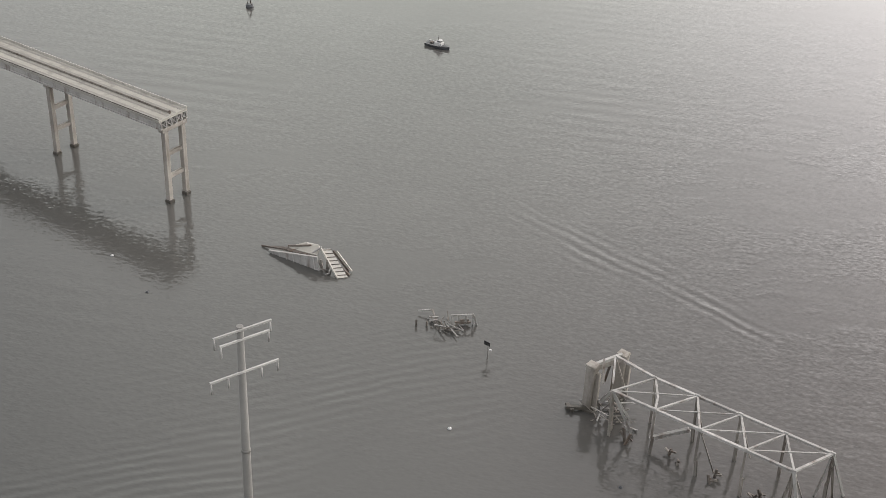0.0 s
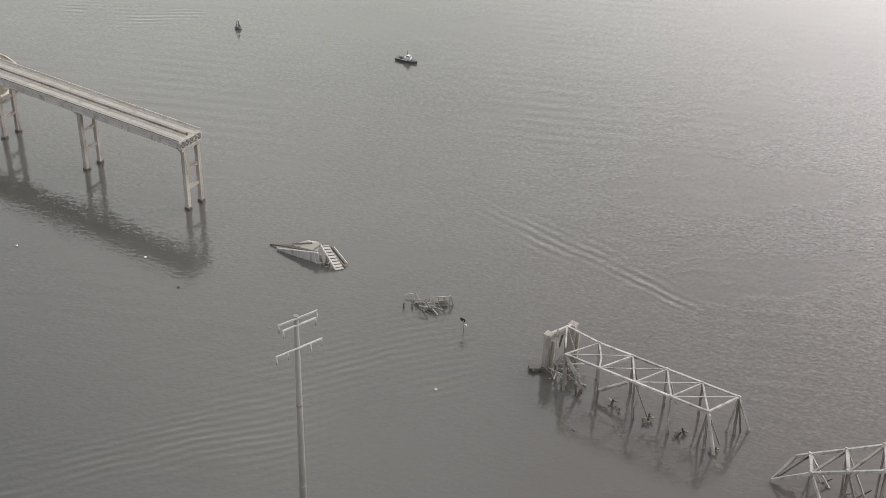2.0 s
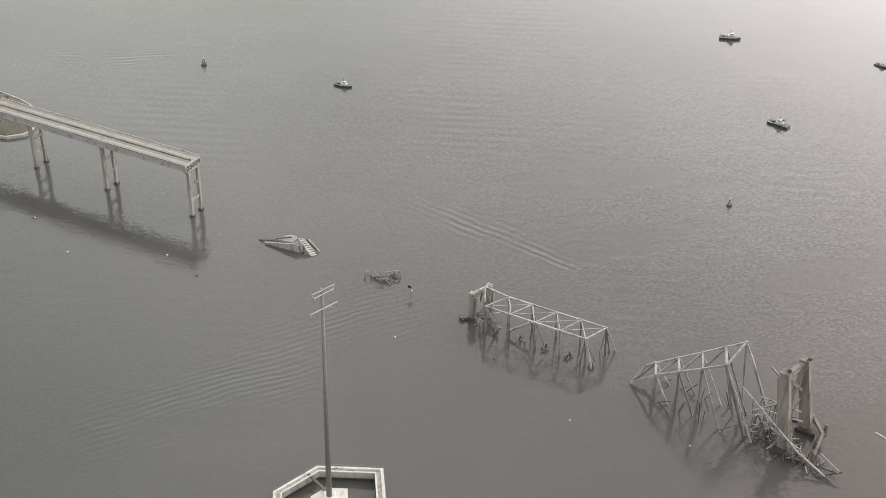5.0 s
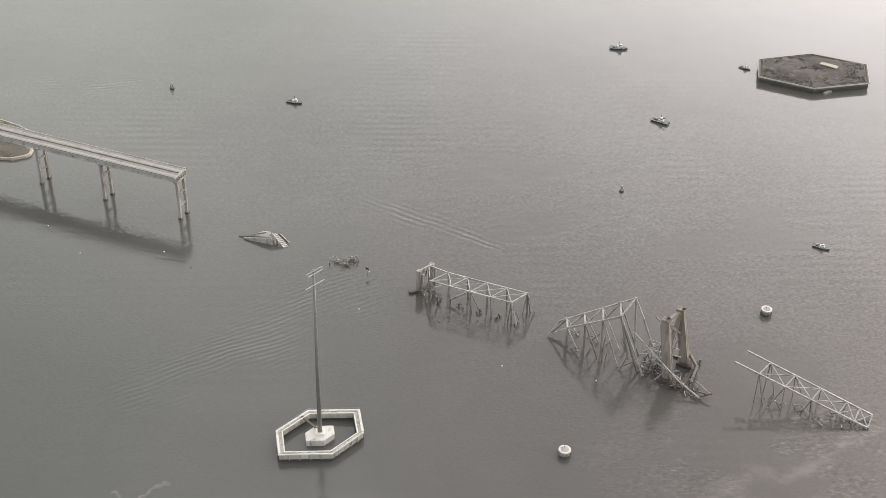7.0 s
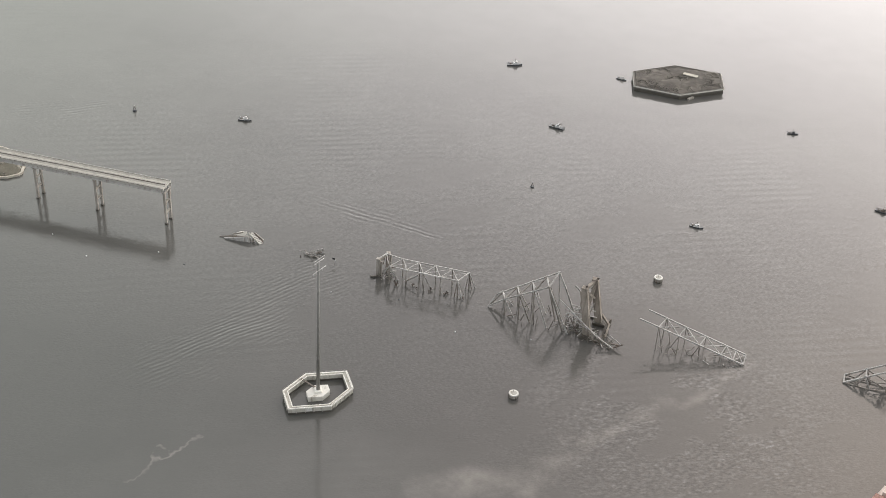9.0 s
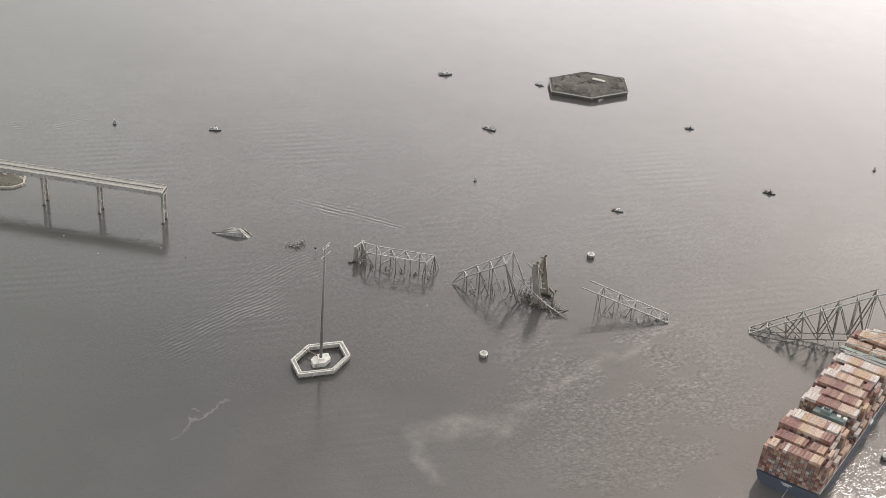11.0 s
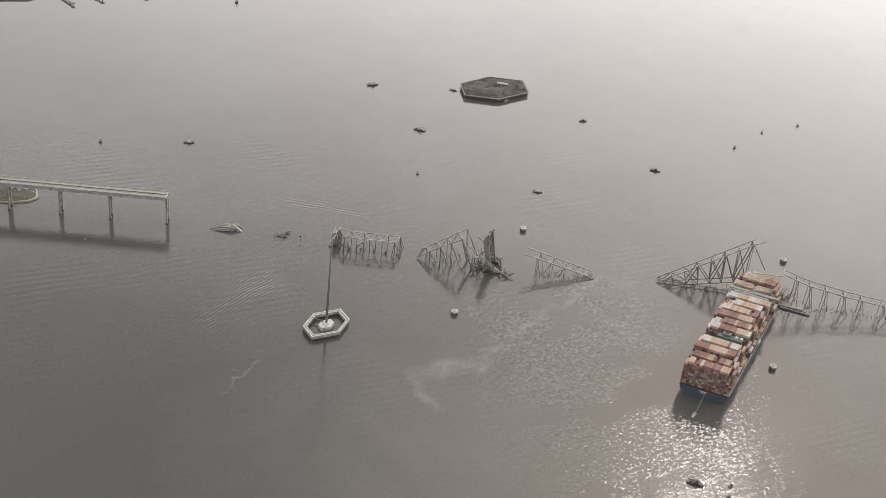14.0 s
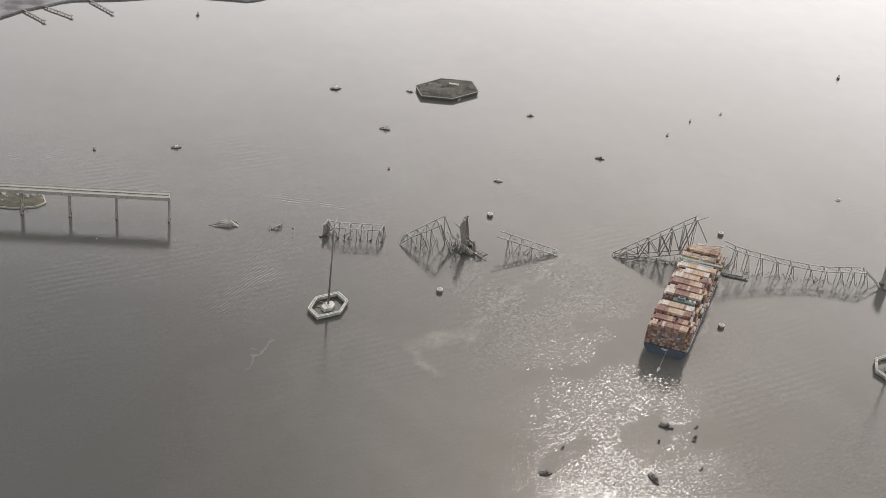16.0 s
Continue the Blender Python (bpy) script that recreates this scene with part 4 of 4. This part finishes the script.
# ---- boats ----
def workboat(x, y, turn, size, hull, cabin, label, barge=False, group=""):
    """A small vessel of that length: hull with a sheer and pointed bow, deckhouse, mast and rails."""
    b = thing("workboat", x, y, 0, turn, label, "boat", group)
    wide, n = size * 0.35, 10
    bm = bmesh.new()
    rings = []
    for k in range(n + 1):
        f = k / n
        half = wide / 2 * (1.0 if f < 0.55 or barge else max(0.04, 1 - ((f - 0.55) / 0.45) ** 2))
        rise = size * (0.09 + 0.05 * max(0, f - 0.5))
        px = (f - 0.5) * size
        rings.append([bm.verts.new(c) for c in ((px, -half, rise), (px, -half * 0.75, -0.4), (px, half * 0.75, -0.4), (px, half, rise))])
    for r0, r1 in zip(rings, rings[1:]):
        for j in range(4):
            bm.faces.new((r0[j], r1[j], r1[(j + 1) % 4], r0[(j + 1) % 4]))
    bm.faces.new(rings[0])
    bm.faces.new(rings[-1][::-1])
    bmesh.ops.recalc_face_normals(bm, faces=bm.faces[:])
    part("hull", bm, hull, b)
    high = size * 0.1
    house = part("deckhouse", boxed(size * 0.3, wide * 0.62, size * 0.11, size * 0.04, 0, high, bevel=size * 0.008), cabin, b)
    part("wheelhouse", boxed(size * 0.16, wide * 0.5, size * 0.09, size * 0.08, 0, high + size * 0.11, bevel=size * 0.008), cabin, house)
    part("window_band", boxed(size * 0.165, wide * 0.51, size * 0.035, size * 0.08, 0, high + size * 0.145), DARK_GREY, house)
    part("mast", tube(size * 0.012, size * 0.008, size * 0.2, 6, size * 0.02, 0, high + size * 0.19), DARK_STEEL, b)
    part("winch", boxed(size * 0.1, wide * 0.4, size * 0.05, -size * 0.28, 0, high), DARK_STEEL, b)
    for s in (-1, 1):
        part("bulwark", beam((-size * 0.48, s * wide * 0.48, high + size * 0.012), (size * 0.1, s * wide * 0.48, high + size * 0.012), size * 0.014, flange=False), cabin, b)
    if barge:
        part("crane", beam((-size * 0.3, 0, high), (size * 0.3, 0, high + size * 0.28), size * 0.03), DARK_STEEL, b)
    return b


workboat(-229.2, 303.2, 8, 11, DARK_GREY, WHITE, "small white-topped boat with a dark hull on the water")
workboat(-60.1, 496.9, 20, 13.5, DARK_GREY, WHITE, "dark-hulled tug with a white deckhouse on the water")
workboat(5.4, 400, -8, 12.5, DARK_GREY, WHITE, "dark work barge with a crane boom on the water", True)
workboat(34.5, 511, -14, 9, DARK_GREY, WHITE, "small boat moored by the fort island")
workboat(139.4, 297.3, -6, 10, DARK_GREY, WHITE, "small dark launch with a pale cabin on the water")
workboat(188.5, 474.9, 12, 9, DARK_GREY, DARK_GREY, "small dark launch on the far water")
workboat(267.2, 377.7, -12, 11, DARK_GREY, DARK_STEEL, "low dark launch on the water")
workboat(551.7, 332.1, 16, 8, WHITE, WHITE, "small white boat under way on the water")
for x, y, turn, size in ((271.3, -117.8, -20, 13), (295.1, -130.8, 62, 10), (299.4, -115, 50, 6), (261.5, -138.7, 80, 6), (175.1, -157.4, 60, 6), (157.4, -192, 6, 11), (250.1, -188.6, -66, 14), (294, -170.2, 55, 6), (215.4, -196.8, 75, 5)):
    workboat(x, y, turn, size, DARK_GREY, DARK_STEEL, "low dark boat seen against the sun glitter", group="boats in the glitter")
# added white boat shape imitates a bright reflected streak off the stern
workboat(276.6, -35.2, -118, 7, WHITE, WHITE, "white boat shape standing in for a bright streak by the stern")
line = thing("mooring_line", 0, 0, 0, 0, "pale thin line from the ship's stern to the white streak", "rope")
part("rope", beam((278.1, -32.3, 1.0), (286.0, -15.0, 7.4), 0.16, flange=False), WHITE, line)
part("knot", tube(0.35, 0.3, 0.6, 8, 278.0, -32.5, 0.7), WHITE, line)


# ---- container ship ----
AX = Vector((math.sin(radians(22.7)), math.cos(radians(22.7)), 0)) * 1.055
CX = Vector((math.cos(radians(17.0)), -math.sin(radians(17.0)), 0)) * 0.985
SHIP = Matrix(((AX.x, CX.x, 0, 0), (AX.y, CX.y, 0, 0), (0, 0, 0.76, 0), (0, 0, 0, 1)))
SHIP_X, SHIP_Y, LENGTH, BEAM, DECK = 285.0, -11.4, 192.0, 43.5, 11.5


def ship_part(name, bm, material, parent, label=""):
    bm.transform(SHIP)
    return part(name, bm, material, parent, label)


def container_ship():
    ship = thing("container_ship", SHIP_X, SHIP_Y, 0, 0, "large blue-hulled container ship aground under the fallen truss", "ship")
    bm = bmesh.new()
    n, rings = 40, []
    for k in range(n + 1):
        f = k / n
        top = BEAM / 2 * (1.0 if f < 0.72 else max(0.03, (1 - ((f - 0.72) / 0.28) ** 2.2)))
        low = BEAM / 2 * (0.7 + 0.3 * min(1, f / 0.12) if f < 0.6 else max(0.02, (1 - ((f - 0.6) / 0.36) ** 2.0)))
        if f < 0.02:
            top *= 0.97
        rise = DECK + (3.5 * max(0, (f - 0.84) / 0.16))
        x = f * LENGTH
        rings.append([bm.verts.new((x, s * h, z)) for s, h, z in ((-1, top, rise), (-1, (top * 2 + low) / 3, rise * 0.45), (-1, low, -1.0), (1, low, -1.0), (1, (top * 2 + low) / 3, rise * 0.45), (1, top, rise))])
    for r0, r1 in zip(rings, rings[1:]):
        for j in range(6):
            bm.faces.new((r0[j], r1[j], r1[(j + 1) % 6], r0[(j + 1) % 6]))
    bm.faces.new(rings[0])
    bm.faces.new(rings[-1][::-1])
    bmesh.ops.recalc_face_normals(bm, faces=bm.faces[:])
    for f in bm.faces:
        f.smooth = False
    ship_part("hull", bm, HULL_BLUE, ship, "dark blue painted hull")
    ship_part("deck", boxed(LENGTH * 0.8, BEAM - 1.0, 0.3, LENGTH * 0.41, 0, DECK + 0.004), HATCH, ship, "brown main deck")
    for s in (-1, 1):
        ship_part("rail", beam((1, s * (BEAM / 2 - 0.4), DECK + 1.4), (LENGTH * 0.72, s * (BEAM / 2 - 0.4), DECK + 1.4), 0.3, flange=False), WHITE, ship)
    ship_part("stern_marking", boxed(0.2, 7.0, 0.9, -0.15, 0, 9.4), WHITE, ship, "unreadable white lettering as a bar")
    ship_part("stern_marking", boxed(0.2, 4.4, 0.6, -0.15, 0, 7.9), WHITE, ship)
    casing = ship_part("engine_casing", boxed(5.5, 22, 27, 54.8, 1, DECK), TEAL, ship, "teal funnel casing between the stacks")
    ship_part("funnel", boxed(4.2, 7.0, 31.0, 54.8, -2, DECK, bevel=0.5), TEAL, casing)
    for y in (-3.4, -2.0, -0.6):
        ship_part("exhaust", tube(0.5, 0.5, 2.2, 10, 54.8, y, DECK + 31.0), DARK_GREY, casing)
    for y in (6.5, 11.0):
        ship_part("vent", boxed(2.4, 2.4, 2.4, 54.8, y, DECK + 27, bevel=0.2), WHITE, casing)
    house = ship_part("deckhouse", boxed(7.0, BEAM - 12, 27.5, 128.8, -2, DECK, bevel=0.2), WHITE, ship, "white accommodation block across the beam")
    ship_part("bridge_wing", boxed(3.4, BEAM + 1, 2.0, 128.8, 0, DECK + 27.5, bevel=0.15), PALE_GREEN, house, "pale green bridge roof")
    for k in range(6):
        ship_part("window_band", boxed(0.2, BEAM - 16, 0.9, 125.2, -2, DECK + 4 + 3.6 * k), DARK_GREY, house)
    ship_part("radar_mast", tube(0.5, 0.25, 8.0, 8, 130, 0, DECK + 29), WHITE, house)
    ship_part("radar", boxed(0.4, 5.0, 0.5, 130, 0, DECK + 34), WHITE, house)
    ship_part("foremast", tube(0.5, 0.3, 11.0, 8, LENGTH - 12, 0, DECK + 2), WHITE, ship)
    for s in (-1, 1):
        ship_part("windlass", boxed(3.2, 2.4, 2.0, LENGTH - 22, s * 4.0, DECK + 1.0, bevel=0.2), DARK_STEEL, ship)
    for x0, y0, z0, x1, y1, z1 in ((118, -16, 31.5, 136, 12, 32), (122, -20, 32, 126, 20, 31), (133, -19, 31, 140, 18, 31.5), (140, -14, 31.5, 160, 4, 31), (150, 2, 32, 172, 14, 26), (158, -12, 30, 166, 16, 31)):
        ship_part("fallen_member", beam((x0, y0, z0 + DECK), (x1, y1, z1 + DECK), 0.7), STEEL, ship, "fallen bridge member lying over the stacks")
    boat = ship_part("lifeboat", boxed(6.5, 2.4, 2.4, 86.0, BEAM / 2 - 0.2, DECK + 2.0, bevel=0.5), WHITE, ship, "white enclosed lifeboat")
    ship_part("davit", beam((83, BEAM / 2 - 1, DECK), (83, BEAM / 2 + 0.6, DECK + 6), 0.4), WHITE, boat)
    return ship


container_ship()

# bays from stern to bow: start, tiers
BAYS = [(0.6, 10), (11.2, 10), (21.8, 11), (32.4, 11), (42.4, 8), (58.6, 10), (69.2, 10), (79.8, 10), (90.4, 10), (101.0, 10), (111.6, 10), (135.5, 9), (146.1, 10), (156.7, 9)]
ACROSS, CW, CH, CL = 17, 2.5, 3.05, 8.1


def container_mesh(bm, x, y, z, long=CL):
    """A ribbed steel box: body, corner posts proud of it."""
    box(bm, long - 0.25, CW - 0.22, CH - 0.22, pose(x, y, z + 0.08))
    return bm


def containers():
    rnd = random.Random(77)
    bm = bmesh.new()
    container_mesh(bm, 0, 0, 0)
    for sx in (-1, 1):
        for sy in (-1, 1):
            box(bm, 0.3, 0.3, CH - 0.1, pose(sx * (CL / 2 - 0.2), sy * (CW / 2 - 0.17), 0.05))
    for k in range(9):
        box(bm, 0.28, CW - 0.3, 0.07, pose((k - 4) * CL / 9.6, 0, CH - 0.142))
    bm.transform(SHIP)
    for v in bm.verts:
        v.co *= K
    shared = []
    for paint in (CRATE_TAN, CRATE_PALE, CRATE_RED):
        shared.append(bpy.data.meshes.new("container"))
        bm.to_mesh(shared[-1])
        shared[-1].materials.append(paint)
    bm.free()
    looks = ("tan painted steel shipping container stacked on the ship", "faded whitish steel shipping container stacked on the ship", "rust-red steel shipping container stacked on the ship")
    run, left = 0, 0
    lower, made = [], 0
    base = Vector((SHIP_X, SHIP_Y, 0))
    for bay, (start, tiers) in enumerate(BAYS):
        shift = 0
        for col in range(ACROSS):
            if col % 4 == 0:
                shift = rnd.choice((0,) * 14 + (-1,))
            y = (col - (ACROSS - 1) / 2) * CW
            taper = 1 if start > 150 and abs(y) > 18.5 else 0
            if taper:
                continue
            tall = max(3, tiers + shift - (rnd.random() < 0.012) - {ACROSS - 1: 6, ACROSS - 2: 4, ACROSS - 3: 2, 0: 1}.get(col, 0) * (rnd.random() < 0.8))
            x = start + CL / 2
            for tier in range(tall):
                z = DECK + 0.9 + tier * CH
                if tier == tall - 1 and made < 296:
                    if left == 0 or col == 0:
                        run, left = rnd.choice((0, 0, 0, 0, 1, 1, 2, 2)), rnd.choice((1, 2, 3, 4, 4, 5))
                    left -= 1
                    ob = new("container", shared[run])
                    ob.location = (base + SHIP @ Vector((x, y, z))) * K
                    tagged(ob, looks[run], "container", "containers on the ship")
                    made += 1
                elif tier == tall - 1 or col in (0, 1) or col >= ACROSS - 5 or bay in (0, 5) or tier >= tall - 3:
                    lower.append((x, y, z))
    verts, faces = [], []
    for x, y, z in lower:
        first = len(verts)
        for dx in (-CL / 2 + 0.12, CL / 2 - 0.12):
            for dy in (-CW / 2 + 0.1, CW / 2 - 0.1):
                for dz in (0.06, CH - 0.1):
                    verts.append(tuple((base + SHIP @ Vector((x + dx, y + dy, z + dz))) * K))
        faces += [tuple(first + k for k in q) for q in ((0, 1, 3, 2), (4, 6, 7, 5), (0, 4, 5, 1), (2, 3, 7, 6), (1, 5, 7, 3), (0, 2, 6, 4))]
    data = bpy.data.meshes.new("lower_containers")
    data.from_pydata(verts, [], faces)
    data.materials.append(CRATE)
    tagged(new("lower_containers", data), "lower tiers of stacked rust-red, tan and grey containers", "containers", kind="stuff")
    for start, tiers in BAYS:
        bridge = thing("lashing_bridge", SHIP_X, SHIP_Y, 0, 0, "steel lashing frame between container stacks on the ship", "lashing bridge", "lashing bridges")
        x = start + CL + 0.35
        for z in (DECK + 7.5, DECK + 13.5):
            ship_part("walkway", boxed(0.5, BEAM - 1.5, 0.4, x, 0, z), DARK_STEEL, bridge)
        for k in range(9):
            ship_part("upright", boxed(0.35, 0.35, 14.0, x, (k - 4) * (BEAM - 2) / 8, DECK), DARK_STEEL, bridge)


containers()


# ---- islands and far shore ----
def blob(cx, cy, rx, ry, n, seed, rough=0.06, turn=0.0):
    rnd = random.Random(seed)
    c, s = math.cos(turn), math.sin(turn)
    out = []
    for k in range(n):
        a = 2 * math.pi * k / n
        f = 1 + rough * math.sin(3 * a + seed) + rnd.uniform(-rough, rough) * 0.5
        u, v = rx * f * math.cos(a), ry * f * math.sin(a)
        out.append((cx + u * c - v * s, cy + u * s + v * c))
    return out


def mound(outline, low, high, inset=0.93):
    """Raised ground with a sloping edge and an uneven top."""
    cx, cy = sum(p[0] for p in outline) / len(outline), sum(p[1] for p in outline) / len(outline)
    bm = bmesh.new()
    rows = []
    for f, z in ((1.0, low), (inset, high), (0.7, high + 0.6), (0.4, high + 1.0), (0.15, high + 0.8)):
        rows.append([bm.verts.new((cx + (x - cx) * f, cy + (y - cy) * f, z + (noise.noise((x * f * 0.13, y * f * 0.13, z)) * 0.6 if f < 1 else 0))) for x, y in outline])
    for r0, r1 in zip(rows, rows[1:]):
        for k in range(len(outline)):
            j = (k + 1) % len(outline)
            bm.faces.new((r0[k], r0[j], r1[j], r1[k]))
    bm.faces.new(rows[-1])
    bmesh.ops.recalc_face_normals(bm, faces=bm.faces[:])
    return bm


def thicket(name, places, size, seed, label):
    """Leafless brush: many small clumps of crossed blades."""
    rnd = random.Random(seed)
    verts, faces = [], []
    for x, y, z in places:
        for _ in range(7):
            a, h = rnd.uniform(0, 6.28), size * rnd.uniform(0.5, 1.2)
            px, py = x + rnd.uniform(-size, size) * 0.8, y + rnd.uniform(-size, size) * 0.8
            w = size * rnd.uniform(0.25, 0.6)
            first = len(verts)
            dx, dy = math.cos(a) * w, math.sin(a) * w
            verts += [tuple(c * K for c in v) for v in ((px - dx, py - dy, z), (px + dx, py + dy, z), (px + dx * 0.7 + dy * 0.4, py + dy * 0.7, z + h), (px - dx * 0.6, py - dy * 0.5 + dx * 0.4, z + h * 0.8))]
            faces.append((first, first + 1, first + 2, first + 3))
    data = bpy.data.meshes.new(name)
    data.from_pydata(verts, [], faces)
    data.materials.append(LEAF)
    return tagged(new(name, data), label, "brush", kind="stuff")


def fort_island():
    cx, cy = 82, 522.6
    corner = [(-39.5, -1.5), (-32.6, -28.0), (6.9, -27.5), (40.1, 0.5), (32.9, 28.5), (-7.9, 27.0)]
    isl = thing("fort_island", cx, cy, 0, 0, "six-sided walled fort island overgrown with dark brush", "island")
    part("wall", ring(corner, [(x * 0.95, y * 0.95) for x, y in corner], -1, 5.0), FORT_STONE, isl, "dark stone sea wall")
    part("coping", ring([(x * 1.01, y * 1.01) for x, y in corner], [(x * 0.985, y * 0.985) for x, y in corner], 5.004, 5.5), FORT_STONE, isl, "thin dark coping along the wall top")
    part("ledge", ring([(x * 1.025, y * 1.025) for x, y in corner], [(x * 0.99, y * 0.99) for x, y in corner], 3.9, 4.9), PALE_SLAB, isl, "pale ledge round the wall")
    part("tide_band", ring([(x * 1.006, y * 1.006) for x, y in corner], [(x * 0.96, y * 0.96) for x, y in corner], -1, 2.5), WET_CONCRETE, isl, "dark wet foot of the wall")
    fine = []
    for k in range(6):
        for j in range(6):
            a, b = corner[k], corner[(k + 1) % 6]
            fine.append(((a[0] + (b[0] - a[0]) * j / 6) * 0.982, (a[1] + (b[1] - a[1]) * j / 6) * 0.982))
    part("ground", mound(fine, 4.6, 5.6, 0.97), FORT_GROUND, isl, "dark brushy ground")
    part("pool", boxed(13, 4.5, 0.5, 9, 10, 6.9, rz=-8), RUBBLE, isl, "pale bare patch")
    part("landing", boxed(2.0, 7.0, 1.6, 16, -22, 0, rz=-30), CONCRETE, isl)
    for k in range(5):
        part("pile", tube(0.3, 0.3, 4.0, 6, -35 - k * 0.3, -6 - 3 * k, -1), DARK_STEEL, isl)
    rnd = random.Random(6)
    spots = []
    for k in range(2400):
        (ax, ay), (bx, by) = corner[k % 6], corner[(k + 1) % 6]
        f, g = math.sqrt(rnd.random()) * 0.94, rnd.random()
        x, y = f * (ax + (bx - ax) * g), f * (ay + (by - ay) * g)
        if (abs(x - 9) > 7.5 or abs(y - 10) > 4) and noise.noise((x * 0.11, y * 0.11, 3.0)) > -0.25:
            spots.append((cx + x, cy + y, 5.6 + 0.7 * (1 - f)))
    thicket("fort_brush", spots, 0.5, 7, "dark leafless brush covering the fort island")


fort_island()


def bridge_island():
    shore = blob(-387, 163, 49, 22, 40, 4, 0.05, 0.0)
    isl = part("shore_island", mound(shore, -0.6, 1.8, 0.94), BRUSH)
    tagged(isl, "low brown island under the approach bridge", "island", kind="structure")
    wall = thing("island_shore_wall", 0, 0, 0, 0, "pale stone edging round the low island", "sea wall")
    cx, cy = -387, 163
    part("edging", ring(shore, [(cx + (x - cx) * 0.965, cy + (y - cy) * 0.965) for x, y in shore], -0.8, 1.7), RUBBLE, wall)
    rnd = random.Random(12)
    for k in range(26):
        x, y = cx + rnd.gauss(6, 15), cy + rnd.gauss(2, 6)
        patch = part("rubble_patch", mound(blob(x, y, rnd.uniform(1.5, 4.5), rnd.uniform(1, 2.4), 10, k, 0.12), 1.4, 2.5 + 0.02 * k, 0.7), RUBBLE)
        tagged(patch, "pale heap of rubble on the low island", "rubble", "rubble heaps")
    thicket("island_brush", [(cx + rnd.gauss(0, 17), cy + rnd.gauss(0, 9), 2.0) for _ in range(130)], 1.0, 13, "dry brown brush on the low island")


bridge_island()


def far_shore():
    land = [(-900, 560), (-560, 590), (-510, 607), (-489, 638.6), (-465, 661), (-450, 678), (-434, 690), (-376, 709), (-300, 745), (-221, 752), (-204, 752), (-188, 762), (-150, 800), (-400, 1000), (-900, 1000)]
    tagged(part("far_shore", prism(land, -1, 2.5), YARD), "low grey-brown far shore with harbour works", "shore", kind="structure")
    for a, b in (((-489, 639), (-453.6, 609.2)), ((-465.6, 657.2), (-423.9, 633.7)), ((-413.7, 695), (-375, 660))):
        j = thing("jetty", 0, 0, 0, 0, "long narrow timber jetty off the far shore", "jetty", "jetties on the far shore")
        part("planking", beam((*a, 2.6), (*b, 2.6), 2.2, 0.8, False), CONCRETE, j)
        part("head", boxed(5, 3, 1.0, b[0], b[1], 2.4, rz=20), CONCRETE, j)
        for k in range(9):
            p = lerp((*a, 0), (*b, 0), k / 8)
            part("pile", tube(0.5, 0.5, 4.0, 6, p.x, p.y, -1.2), DARK_STEEL, j)
    rnd = random.Random(15)
    for k in range(16):
        x = rnd.uniform(-620, -330)
        y = 700 + (x + 440) * 0.55 + rnd.uniform(10, 60)
        s = thing("shore_shed", x, y, 2.4, rnd.uniform(0, 90), "low grey shed on the far shore", "shed", "sheds on the far shore")
        w, d, h = rnd.uniform(8, 22), rnd.uniform(6, 12), rnd.uniform(3, 7)
        part("wall", boxed(w, d, h), FENDER if k % 3 else DARK_GREY, s)
        part("roof", boxed(w + 0.8, d + 0.8, 0.5, 0, 0, h), DARK_STEEL if k % 2 else WHITE, s)
    thicket("shore_trees", [(x, 700 + (x + 440) * 0.55 + rnd.uniform(15, 90), 2.4) for x in [rnd.uniform(-650, -260) for _ in range(420)]], 4.0, 16, "bare dark trees along the far shore")


far_shore()
